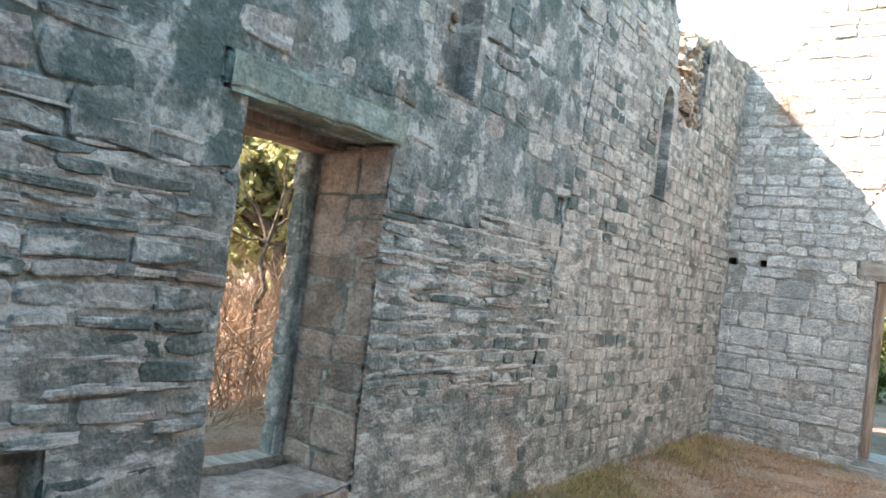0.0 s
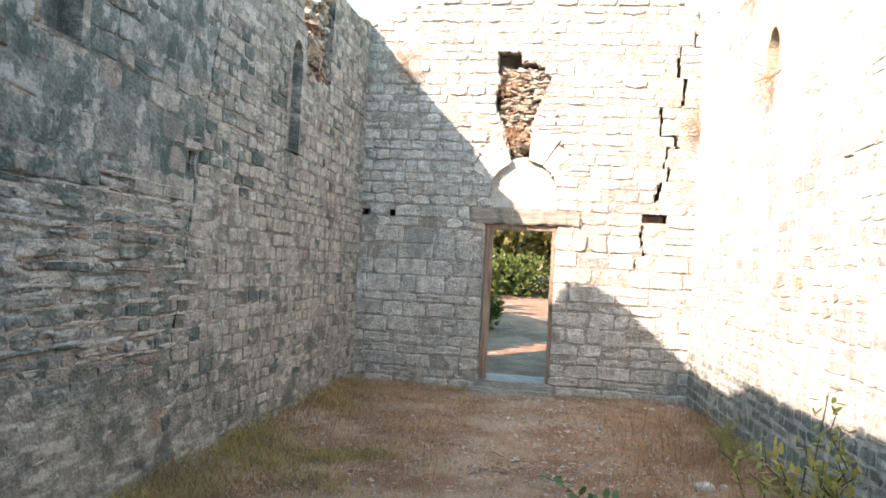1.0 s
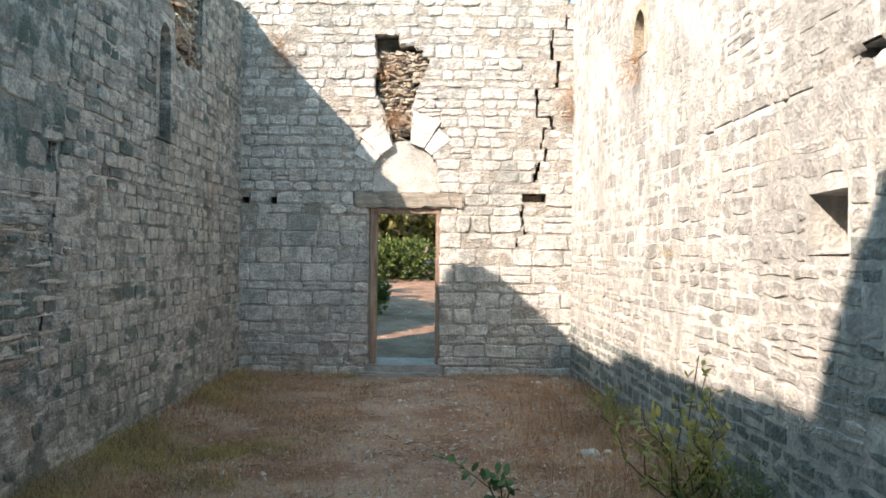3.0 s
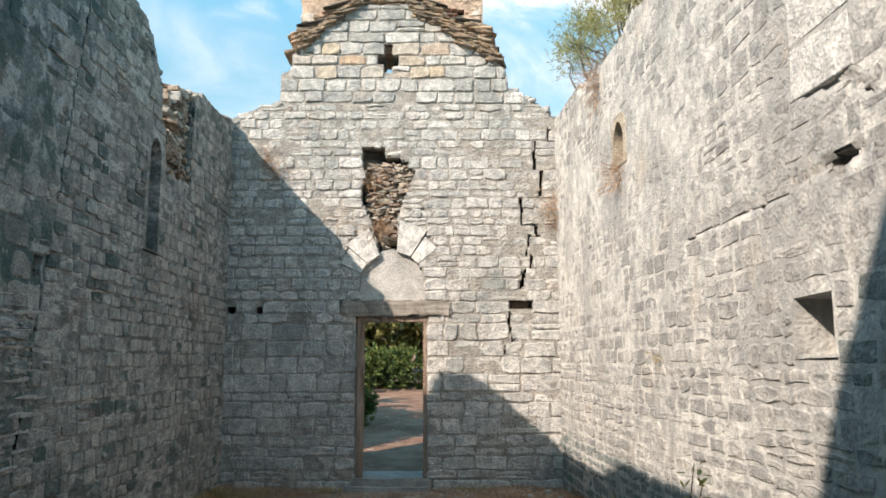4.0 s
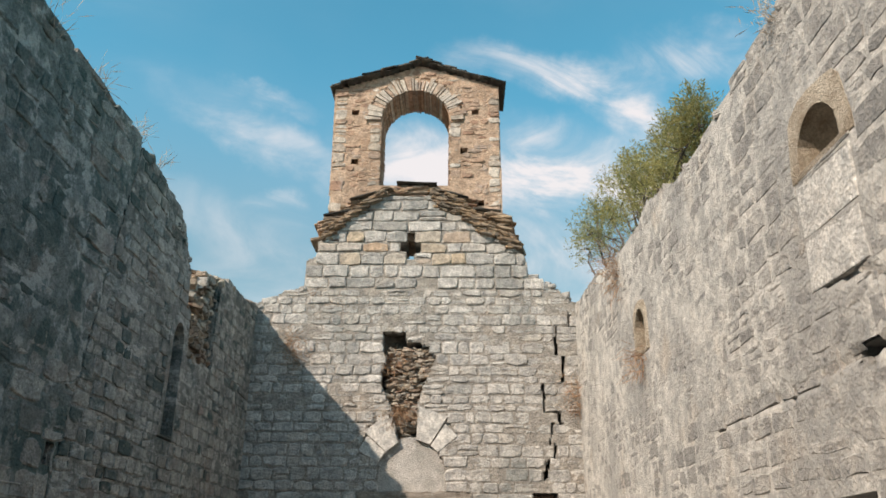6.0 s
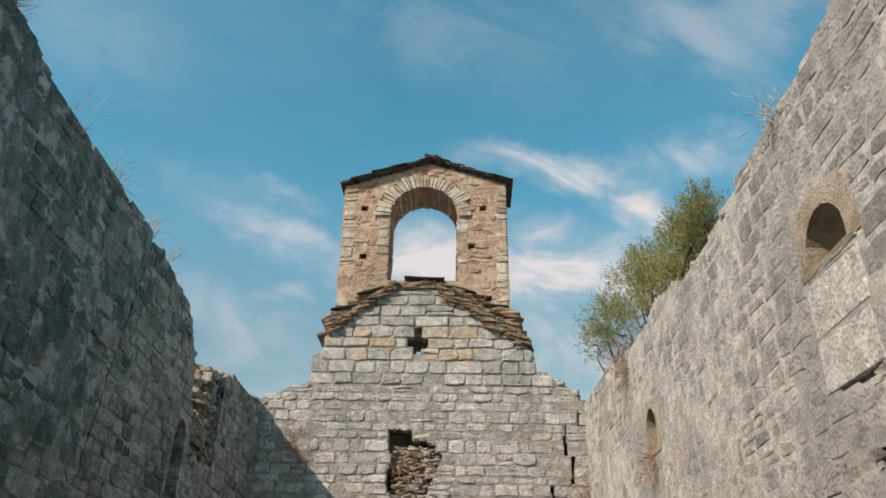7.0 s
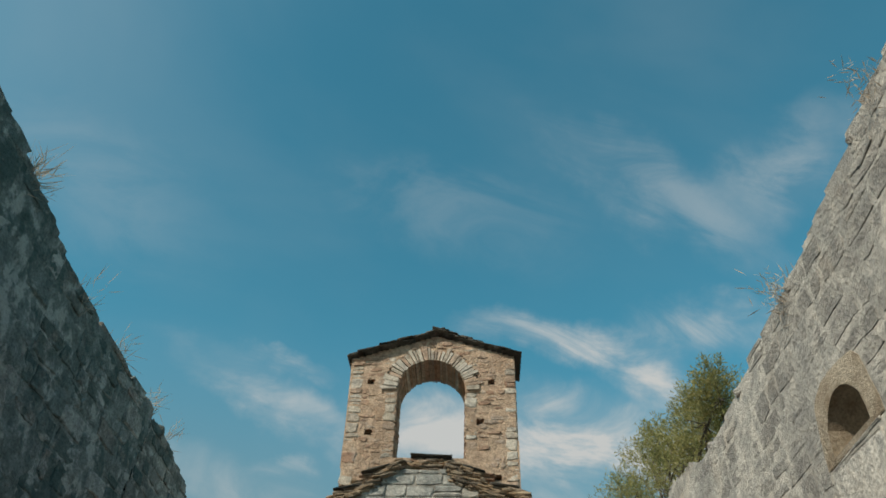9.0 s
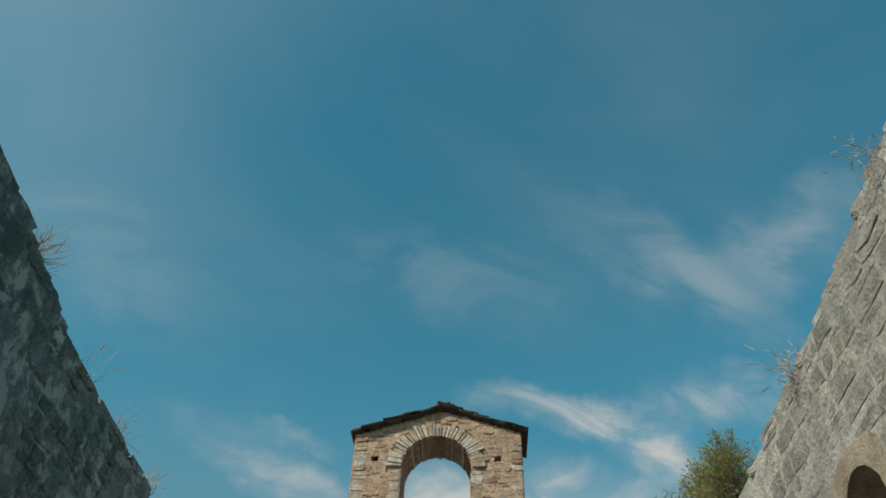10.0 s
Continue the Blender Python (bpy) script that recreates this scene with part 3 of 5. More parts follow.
def axis_list(lo, hi, fine, far):
    vals = [lo + k * fine for k in range(int((hi - lo) / fine) + 1)]
    step, a = fine, vals[-1]
    while a < far:
        step *= 1.35
        a += step
        vals.append(a)
    step, a = fine, lo
    while a > -far:
        step *= 1.35
        a -= step
        vals.insert(0, a)
    return vals


gx, gy = axis_list(-3.0, 6.5, 0.1, 1500), axis_list(-14.0, 9.0, 0.1, 1500)
g_verts = [(x, y, ground_z(x, y)) for y in gy for x in gx]
nx = len(gx)
g_faces = [(j * nx + i, j * nx + i + 1, (j + 1) * nx + i + 1, (j + 1) * nx + i) for j in range(len(gy) - 1) for i in range(nx - 1)]
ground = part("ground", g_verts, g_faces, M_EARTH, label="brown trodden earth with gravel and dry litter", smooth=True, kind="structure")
tagged(ground, category="ground")

# ---- the front wall ----
F_NORTH = frame_of((0, 0, 0), (1, 0, 0), (0, 0, 1))
N_OUT = [(-0.72, -0.3), (5.2, -0.3), (5.1, 4.9), (4.42, 5.03), (4.26, 5.18), (4.07, 5.30), (3.84, 5.43), (3.80, 5.70), (3.62, 5.92), (3.1, 6.36), (2.55, 6.68), (1.75, 6.68), (1.25, 6.36), (0.80, 5.95), (0.78, 5.68), (0.64, 5.65), (0.63, 5.23), (0.29, 5.12), (-0.05, 4.97), (-0.72, 4.8)]
N_DOOR = [(1.85, 0.0), (2.64, 0.0), (2.64, 2.24), (1.85, 2.24)]
N_FRAME = [(1.74, 0.0), (2.69, 0.0), (2.69, 2.24), (1.74, 2.24)]
N_LINTEL = [(1.53, 2.22), (3.0, 2.24), (3.0, 2.45), (1.53, 2.45)]
N_TYMP = arch(1.79, 2.66, 2.45, 2.68, 3.14)
N_GAP = [(1.79, 4.60), (2.11, 4.60), (2.12, 4.46), (2.27, 4.45), (2.43, 4.36), (2.53, 4.22), (2.36, 3.83), (2.29, 3.59), (2.28, 3.10), (2.05, 3.10), (1.94, 3.52), (1.79, 3.83), (1.79, 4.02), (1.86, 4.22), (1.80, 4.3)]
N_CROSS_V, N_CROSS_H = [(2.09, 6.1), (2.08, 5.66), (2.19, 5.66), (2.2, 6.1)], [(1.98, 5.78), (2.28, 5.77), (2.3, 5.94), (1.99, 5.93)]
N_PUTLOG = [[(0.0, 2.29), (0.11, 2.29), (0.11, 2.38), (0.0, 2.38)], [(0.4, 2.28), (0.48, 2.28), (0.48, 2.38), (0.4, 2.38)]]
N_BEAM = [(3.81, 2.33), (4.12, 2.33), (4.12, 2.46), (3.81, 2.46)]
CRACK = [(4.40, 4.9), (4.39, 4.67), (4.21, 4.66), (4.19, 4.43), (4.25, 4.25), (4.24, 4.03), (4.0, 3.9), (3.99, 3.52), (4.21, 3.5), (4.23, 3.36), (4.05, 3.33), (4.03, 3.15), (4.10, 3.07), (3.99, 2.74), (3.87, 2.5)]
CRACK_LOW = [(3.8, 2.3), (3.78, 2.23), (3.82, 2.02), (3.72, 1.85), (3.68, 1.6)]
n_deep = [N_DOOR, N_CROSS_V, N_CROSS_H]
n_shallow = [N_GAP, N_TYMP, N_LINTEL, N_BEAM, ] + N_PUTLOG + stepped(CRACK, 0.025, 0.07, 4) + stepped(CRACK_LOW, 0.02, 0.05, 5)
heap = wall_core(F_NORTH, N_OUT, n_deep + [N_FRAME], n_shallow, 0.032, 0.7)
wall_north = part("wall_north", heap.verts, heap.faces, M_MORTAR_N, label="cracked grey ashlar front wall with a doorway", kind="structure")
tagged(wall_north, category="wall")


def north_pick(u, v, rng):
    if 5.5 < v < 6.1 and 0.6 < u < 3.3 and rng.random() < 0.6:
        return M_GABLE
    return M_NORTH


V_LEFT = [(1.82, 2.83), (1.52, 2.95), (1.63, 3.28), (1.92, 3.46), (2.04, 3.1), (1.9, 3.0)]
V_RIGHT = [(2.28, 3.1), (2.33, 3.55), (2.68, 3.42), (2.83, 3.17), (2.56, 2.96), (2.45, 3.05)]
n_cut = n_deep + [N_FRAME] + n_shallow + [V_LEFT, V_RIGHT]
for v0, v1, course, length, seed, limit, joint in ((-0.3, 2.45, (0.12, 0.25), (0.18, 0.5), 11, 90, 0.01), (2.45, 5.22, (0.1, 0.18), (0.13, 0.33), 12, 140, 0.01), (5.22, 7.0, (0.15, 0.21), (0.2, 0.42), 13, 60, 0.012)):
    zone = [(u, min(max(v, v0), v1)) for u, v in N_OUT] if v0 < 5 else [(0.63, 5.22)] + [(u, v) for u, v in reversed(N_OUT) if v > 5.22] + [(3.84, 5.22)]
    lay_stones(F_NORTH, zone, n_cut, wall_north, M_NORTH, seed, course=course, length=length, proud=(-0.007, 0.013), sink=0.008, skip=0.012, lean=1.1, near=lambda u, v: 0 < u < 4.5 and v > 0.1, limit=limit, pick=north_pick, wob=0.013, chamfer=0.011, split_chance=0.08 if v0 < 5 else 0.04, joint=joint, tilt=1.1)

mortar_sheet(F_NORTH, N_OUT, n_cut, -0.05, 4.6, lambda u, v: -0.008 if v < 2.5 else -0.0045 if v < 5.2 else -0.018, M_MORTAR_N, wall_north, seed=4.0, amp=0.008)

# voussoirs of the relieving arch
rng = random.Random(5)


def voussoir(cx, cz, r0, r1, a0, a1, y0, y1, material, parent, name="voussoir"):
    """One wedge of an arch, between two angles in degrees."""
    verts = []
    for y in (y0, y1):
        e = 0.008 if y == y0 else 0.0
        for r, a in ((r0 + e, a0 + e * 60), (r1 - e, a0 + e * 40), (r1 - e, a1 - e * 40), (r0 + e, a1 - e * 60)):
            verts.append((cx + r * math.cos(radians(a)) + rng.uniform(-0.006, 0.006), y, cz + r * math.sin(radians(a)) + rng.uniform(-0.006, 0.006)))
    for k in range(4):
        x, y, z = verts[k]
        verts.append((x, y0 + 0.014, z))
    return part(name, verts, [(0, 1, 2, 3), (0, 8, 9, 1), (1, 9, 10, 2), (2, 10, 11, 3), (3, 11, 8, 0), (8, 4, 5, 9), (9, 5, 6, 10), (10, 6, 7, 11), (11, 7, 4, 8), (7, 6, 5, 4)], material, parent)


for a0, a1, r1 in ((140, 158, 0.78), (112, 139, 0.86)):
    voussoir(2.225, 2.66, 0.45, r1, a0, a1, -0.012, 0.3, M_QUOIN, wall_north)
for a0, a1, r1 in ((58, 84, 0.9), (40, 57, 0.8)):
    voussoir(2.225, 2.66, 0.45, r1, a0, a1, -0.012, 0.3, M_QUOIN, wall_north)
# plastered field under the arch
t_out = [(u, v) for u, v in arch(1.76, 2.69, 2.44, 2.68, 3.16, 16)]
t_verts = [(u, 0.055 + 0.006 * noise.noise((u * 5, v * 5, 2)), v) for u, v in t_out] + [(u, 0.3, v) for u, v in t_out]
kt = len(t_out)
part("tympanum", t_verts, [tuple(range(kt)), tuple(range(2 * kt - 1, kt - 1, -1))] + [(k, k + kt, (k + 1) % kt + kt, (k + 1) % kt) for k in range(kt)], M_PLASTER, wall_north, "pale plastered field under an arch")
lay_stones(frame_of((0, 0.06, 0), (1, 0, 0), (0, 0, 1)), arch(1.8, 2.65, 2.46, 2.68, 3.12), [], wall_north, M_PLASTER, 23, course=(0.16, 0.26), length=(0.25, 0.5), joint=0.006, proud=(0, 0.004), depth=0.05, chamfer=0.006)
# broken core inside the hole above the arch
heap = Heap()
for k in range(900):
    u, v = rng.uniform(1.8, 2.52), rng.uniform(3.15, 4.36)
    if any(a + 0.02 < u < b - 0.02 for a, b in spans(N_GAP, v)) and (u > 1.98 or rng.random() < 0.45):
        m = Matrix.Translation((u, 0.05 + 0.12 * rng.random() + 0.12 * max(0, 2.1 - u), v)) @ Euler((rng.uniform(-0.25, 0.25), rng.uniform(-0.35, 0.35), rng.uniform(-0.6, 0.6))).to_matrix().to_4x4() @ F_NORTH
        heap.add(*block_geo(rng, rng.uniform(0.05, 0.17), rng.uniform(0.015, 0.05), rng.uniform(0.08, 0.16), 0.006, 0.012), m)
part("rubble_fill", heap.verts, heap.faces, M_RUBBLE, wall_north, "brown broken rubble in a hole", kind="stuff")
# the stub of a beam in the wall
part("beam_stub", *worn_box((3.83, 0.2, 2.34), (4.1, 0.38, 2.45), rng), M_WOOD, wall_north, "dark rotten beam end")
# lintel over the doorway
part("lintel", *worn_box((1.53, -0.025, 2.235), (3.0, 0.3, 2.46), rng, 0.02, 0.02, 14), M_BEAM, wall_north, "cracked weathered beam over the doorway")
part("lintel", *worn_box((1.72, 0.3, 2.235), (2.75, 0.68, 2.44), rng, 0.01, 0.02, 6), M_BEAM, wall_north)

# door frame and threshold
door_frame = part("door_1", *worn_box((1.755, 0.03, 2.165), (2.69, 0.13, 2.235), rng, 0.004, 0.008, 6), M_WOOD, label="reddish weathered wooden frame of an open doorway", kind="structure")
tagged(door_frame, category="door frame")
part("jamb", *worn_box((1.755, 0.03, 0.13), (1.85, 0.13, 2.165), rng, 0.004, 0.008, 8), M_WOOD, door_frame)
part("jamb", *worn_box((2.64, 0.03, 0.13), (2.69, 0.13, 2.165), rng, 0.004, 0.008, 8), M_WOOD, door_frame)
part("threshold", *worn_box((1.7, -0.06, -0.1), (2.74, 0.7, 0.13), rng, 0.006, 0.02, 6), M_STEP, wall_north, "worn grey stone threshold")
part("step", *worn_box((1.62, -0.22, -0.12), (2.72, -0.065, 0.045), rng, 0.008, 0.02, 6), M_STEP, wall_north, "worn grey stone step")

# ---- the side walls ----
F_WEST = frame_of((0, 0, 0), (0, 1, 0), (0, 0, 1))
W_OUT = [(-16.0, -0.3), (0.0, -0.3), (0.0, 4.93), (-0.5, 4.85), (-1.1, 4.83), (-1.6, 4.76), (-1.75, 4.7), (-2.1, 4.64), (-2.26, 4.52), (-2.3, 4.12), (-2.74, 4.05), (-2.78, 4.4), (-2.9, 4.57), (-3.05, 4.74), (-3.29, 4.93), (-4.0, 5.04), (-5.9, 5.1), (-6.5, 5.17), (-7.1, 5.32), (-7.5, 5.41), (-8.1, 5.4), (-8.5, 5.43), (-9.1, 5.47), (-9.9, 5.53), (-10.5, 5.65), (-11.05, 5.6), (-11.29, 5.8), (-11.39, 6.0), (-11.52, 6.35), (-11.8, 6.95), (-12.3, 7.8), (-16.0, 7.8)]
# behind the facing the broken stretch lies lower
W_BACK = [(-16.0, -0.3), (0.0, -0.3), (0.0, 4.93), (-0.5, 4.85), (-1.1, 4.83), (-1.6, 4.76), (-1.75, 4.7), (-2.1, 4.5), (-2.26, 4.1), (-3.2, 4.1), (-3.4, 4.9), (-4.0, 5.04), (-5.9, 5.1), (-6.5, 5.17), (-7.1, 5.32), (-7.5, 5.41), (-8.1, 5.4), (-9.1, 5.45), (-11.05, 5.6), (-11.39, 6.0), (-11.8, 6.95), (-12.3, 7.8), (-16.0, 7.8)]
W_DOOR = [(-8.22, 0.42), (-7.17, 0.42), (-7.17, 2.36), (-8.22, 2.36)]
W_LINTEL = [(-8.37, 2.36), (-7.11, 2.36), (-7.11, 2.53), (-8.37, 2.55)]
W_WIN = arch(-6.87, -6.45, 2.78, 3.8, 4.12)
W_SLIT = arch(-3.06, -2.74, 2.72, 3.65, 3.87)
W_BREAK = [(-2.64, 4.2), (-2.57, 3.55), (-1.74, 3.65), (-1.74, 4.72), (-2.2, 4.72), (-2.3, 4.2)]
W_PUTLOG = [[(-5.09, 2.25), (-4.99, 2.25), (-4.99, 2.39), (-5.09, 2.39)]]
W_NICHE = [(-9.6, 0.1), (-8.95, 0.1), (-8.95, 0.86), (-9.6, 0.9)]
w_deep = [W_DOOR]
w_shallow = [W_LINTEL, W_WIN, W_SLIT, W_BREAK, W_NICHE] + W_PUTLOG
w_holes = w_shallow + [grown(W_WIN, 0.05), grown(W_SLIT, 0.05)]
heap = wall_core(F_WEST, W_OUT, w_deep, w_holes, 0.034, 0.16, split=0.15)
back = wall_core(F_WEST, W_BACK, w_deep, w_holes, 0.16, 0.68)
heap.add(back.verts, back.faces)
wall_west = part("wall_west", heap.verts, heap.faces, M_MORTAR_W, label="dark weathered rubble side wall with a doorway", kind="structure")
tagged(wall_west, category="wall")
w_cut = w_deep + w_shallow + [grown(W_WIN, 0.04), grown(W_SLIT, 0.04)]
W_FAR = [(-5.4, -0.3), (0.0, -0.3)] + [q for q in W_OUT[2:] if q[0] > -4.4] + [(-4.4, 5.05)]
W_LOW = [(-16, -0.3), (-5.4, -0.3), (-4.97, 2.0), (-16, 2.0)]
W_HIGH = [(-16, 2.0), (-4.97, 2.0), (-4.4, 5.05)] + [q for q in W_OUT[2:] if q[0] < -4.4]


def west_pick(u, v, rng):
    k = rng.random() + 0.22 * min(max(v - 2.6, 0), 2) * min(max(-u / 4, 0), 1)
    return M_PALE_STONE if k < 0.84 else M_WEST if k < 1.0 else M_ALGAE_SHADE


def high_pick(u, v, rng):
    k = rng.random() * (1 if v < 3.3 else 0.66) + 0.75 * min(max((u + 6.4) / 2, 0), 1) * (1 if v < 3.6 else 0.12)
    return M_ALGAE_SHADE if k < 0.64 else M_WEST if k < 0.86 else M_PALE_STONE


lay_stones(F_WEST, W_FAR, w_cut, wall_west, M_WEST, 29, course=(0.09, 0.15), length=(0.11, 0.27), joint=0.014, proud=(-0.003, 0.01), sink=0.006, chamfer=0.007, wob=0.009, near=lambda u, v: v > 0.8, limit=290, tilt=1.6, split_chance=0.05, skip=0.02, pick=west_pick)
lay_stones(F_WEST, W_LOW, w_cut, wall_west, M_WEST, 31, course=(0.045, 0.13), length=(0.12, 0.42), joint=0.014, proud=(-0.01, 0.014), chamfer=0.008, wob=0.014, tilt=1.5, skip=0.03)
lay_stones(F_WEST, W_HIGH, w_cut, wall_west, M_ALGAE_SHADE, 37, course=(0.12, 0.22), length=(0.14, 0.42), joint=0.014, proud=(-0.006, 0.006), sink=0.01, chamfer=0.009, wob=0.02, tilt=2.0, split_chance=0.2, skip=0.03, pick=high_pick)
w_edge = w_deep + w_holes
mortar_sheet(F_WEST, W_FAR, w_edge, -5.4, 0.0, lambda u, v: -0.005 + 0.005 * min(max((v - 3.4) / 1.2, 0), 1) + 0.012 * max(0, 1 - v / 0.9), M_MORTAR_W, wall_west, seed=2.0, amp=0.009)
mortar_sheet(F_WEST, W_LOW, w_edge, -11.4, -4.95, lambda u, v: -0.007 + 0.02 * min(max((0.95 - v) / 0.4, 0), 1), M_MORTAR_W, wall_west, seed=7.0, amp=0.012)
mortar_sheet(F_WEST, W_HIGH, w_edge, -11.6, -4.4, lambda u, v: -0.007 + 0.005 * min(max((v - 2.2) / 0.9, 0), 1), M_CRUST, wall_west, seed=9.0, amp=0.014)
# reveals of the side doorway
lay_stones(frame_of((-0.68, -7.17, 0), (1, 0, 0), (0, 0, 1)), [(0.13, 0.42), (0.67, 0.42), (0.67, 2.36), (0.13, 2.36)], [[(0.36, 1.24), (0.46, 1.24), (0.46, 1.4), (0.36, 1.4)]], wall_west, M_JAMB, 41, course=(0.1, 0.3), length=(0.18, 0.4), wob=0.012, tilt=1, joint=0.008, chamfer=0.008, proud=(0.006, 0.014), depth=0.05, name="jamb_stone")
lay_stones(frame_of((0, -8.22, 0), (-1, 0, 0), (0, 0, 1)), [(0.01, 0.42), (0.68, 0.42), (0.68, 2.36), (0.01, 2.36)], [], wall_west, M_WEST, 43, course=(0.15, 0.3), length=(0.2, 0.4), proud=(0.01, 0.03), depth=0.05)
part("door_rebate", *worn_box((-0.66, -7.24, 0.42), (-0.555, -7.16, 2.3), rng, 0.004, 0.01, 10), M_MORTAR_W, wall_west, "greenish stone outer jamb")
lay_stones(frame_of((-0.68, -7.25, 0), (1, 0, 0), (0, 0, 1)), [(0.0, 0.42), (0.13, 0.42), (0.13, 2.3), (0.0, 2.3)], [], wall_west, M_ALGAE_SHADE, 44, course=(0.2, 0.4), length=(0.12, 0.14), joint=0.008, chamfer=0.01, proud=(-0.004, 0.006), depth=0.05, name="jamb_stone")
lay_stones(frame_of((-0.55, 0, 0), (0, 1, 0), (0, 0, 1)), [(-7.255, 0.42), (-7.18, 0.42), (-7.18, 2.3), (-7.255, 2.3)], [], wall_west, M_ALGAE_SHADE, 45, course=(0.2, 0.4), length=(0.07, 0.08), joint=0.006, chamfer=0.008, proud=(-0.002, 0.004), depth=0.05, name="jamb_stone")
part("lintel", *worn_box((-0.34, -8.38, 2.362), (0.04, -7.1, 2.54), rng, 0.012, 0.02, 10), M_LINTEL, wall_west, "greenish cracked slate lintel")
part("lintel", *worn_box((-0.66, -8.32, 2.30), (-0.345, -7.12, 2.5), rng, 0.01, 0.02, 8), M_WOOD, wall_west, "reddish wooden inner lintel")
part("sill_plank", *worn_box((-0.7, -8.2, 0.425), (-0.5, -7.19, 0.5), rng, 0.006, 0.01, 8), M_BEAM, wall_west, "grey weathered sill board")
part("sill", *worn_box((-0.5, -8.21, 0.3), (0.02, -7.18, 0.45), rng, 0.016, 0.02, 6), M_JAMB, wall_west)
# lime pointing left in the lower courses
lrng = random.Random(77)
heap = Heap()
for k in range(420):
    v = 0.95 + 0.115 * lrng.randrange(11) + lrng.uniform(-0.012, 0.012)
    u = -10.2 + 5.4 * lrng.random() ** 0.8
    if -8.5 < u < -6.9:
        continue
    m = F_WEST @ Matrix.Translation((u, v, lrng.uniform(-0.001, 0.005))) @ Matrix.Rotation(radians(lrng.uniform(-1.6, 1.6)), 4, "Z")
    heap.add(*block_geo(lrng, lrng.uniform(0.05, 0.34), lrng.uniform(0.008, 0.026), 0.04, 0.004, 0.008), m)
part("lime_pointing", heap.verts, heap.faces, M_LIME, wall_west, "whitish lime pointing", kind="stuff")
# rubble in the broken end of the wall and blocking in the slit windows
heap = Heap()
for k in range(300):
    u, v = rng.uniform(-2.58, -1.76), rng.uniform(3.6, 4.6)
    if v > 4.05 and u < -2.28:
        continue
    m = F_WEST @ Matrix.Translation((u, v, -0.2 + 0.2 * rng.random())) @ Euler((rng.uniform(-0.4, 0.4), rng.uniform(-0.4, 0.4), rng.uniform(-0.4, 0.4))).to_matrix().to_4x4()
    heap.add(*block_geo(rng, rng.uniform(0.06, 0.2), rng.uniform(0.03, 0.09), rng.uniform(0.1, 0.2), 0.008, 0.02), m)
part("rubble_fill", heap.verts, heap.faces, M_RUBBLE, wall_west, "ochre broken wall core", kind="stuff")
lay_stones(F_WEST @ Matrix.Translation((0, 0, -0.12)), [(-3.05, 2.73), (-2.75, 2.73), (-2.75, 3.52), (-3.05, 3.52)], [], wall_west, M_WEST, 47, course=(0.12, 0.2), length=(0.2, 0.3), proud=(-0.06, 0.03))
lay_stones(F_WEST @ Matrix.Translation((0, 0, -0.16)), [(-6.86, 2.79), (-6.46, 2.79), (-6.46, 3.5), (-6.86, 3.5)], [], wall_west, M_RUBBLE, 48, course=(0.06, 0.14), length=(0.08, 0.2), proud=(-0.06, 0.05), chamfer=0.008, lean=6)

F_EAST = frame_of((4.47, 0, 0), (0.03, -1, 0), (0, 0, 1))
E_OUT = [(0.0, -0.3), (16.0, -0.3), (16.0, 5.5), (9.0, 5.1), (8.2, 4.97), (7.7, 4.87), (7.3, 4.84), (6.8, 4.75), (6.15, 4.72), (5.6, 4.67), (4.9, 4.6), (4.6, 4.62), (3.8, 4.82), (3.6, 4.8), (3.4, 4.72), (2.7, 4.74), (2.2, 4.82), (1.5, 4.88), (0.0, 4.98)]
E_WIN = arch(6.62, 7.06, 3.65, 3.73, 3.95)
E_SLIT = arch(3.02, 3.38, 3.5, 3.72, 3.95)
E_HOLE = [(6.39, 1.66), (6.78, 1.66), (6.78, 1.99), (6.39, 1.98)]
E_CRACK = [(6.74, 2.6), (6.93, 2.51), (7.04, 2.6), (6.98, 2.64), (6.85, 2.62)]
e_shallow = [E_WIN, E_SLIT, E_HOLE, E_CRACK]
EAST_CRACKS = [[(7.11, 2.59), (6.9, 2.6), (6.63, 2.585), (6.32, 2.56), (6.11, 2.54), (5.9, 2.56), (5.73, 2.57), (5.36, 2.565), (4.93, 2.53)], [(7.19, 2.83), (7.12, 2.9), (7.05, 2.95), (6.91, 2.98), (6.66, 3.0)]]
heap = wall_core(F_EAST, E_OUT, [], [E_HOLE, E_CRACK, grown(E_WIN, 0.06), grown(E_SLIT, 0.05)], 0.034, 0.68, split=0.45)
E_FISSURE = []
for line in EAST_CRACKS:
    for (u0, v0), (u1, v1) in zip(line, line[1:]):
        E_FISSURE.append([(u0, v0 - 0.004), (u1, v1 - 0.007), (u1, v1 + 0.005), (u0, v0 + 0.008)])
wall_east = part("wall_east", heap.verts, heap.faces, M_MORTAR_E, label="pale weathered limestone side wall in sun", kind="structure")
tagged(wall_east, category="wall")
E_BLOCKS = [(6.5, 2.98), (7.08, 2.98), (7.12, 3.64), (6.52, 3.64)]
E_LOW = [(0, -0.3), (16, -0.3), (16, 2.05), (0, 2.05)]
E_HIGH = [(0, 2.05), (16, 2.05)] + E_OUT[2:]
# the dark stones follow the cast shadow: wall foot and near end
lay_stones(F_EAST, E_LOW, e_shallow, wall_east, M_EAST, 53, course=(0.09, 0.16), length=(0.14, 0.36), joint=0.022, proud=(-0.002, 0.006), sink=0.004, lean=0.6, chamfer=0.007, wob=0.014, tilt=1.5, skip=0.02, pick=lambda u, v, r: M_EAST_SHADE if v < 0.75 or u > 6.9 and r.random() < 0.75 else M_EAST)
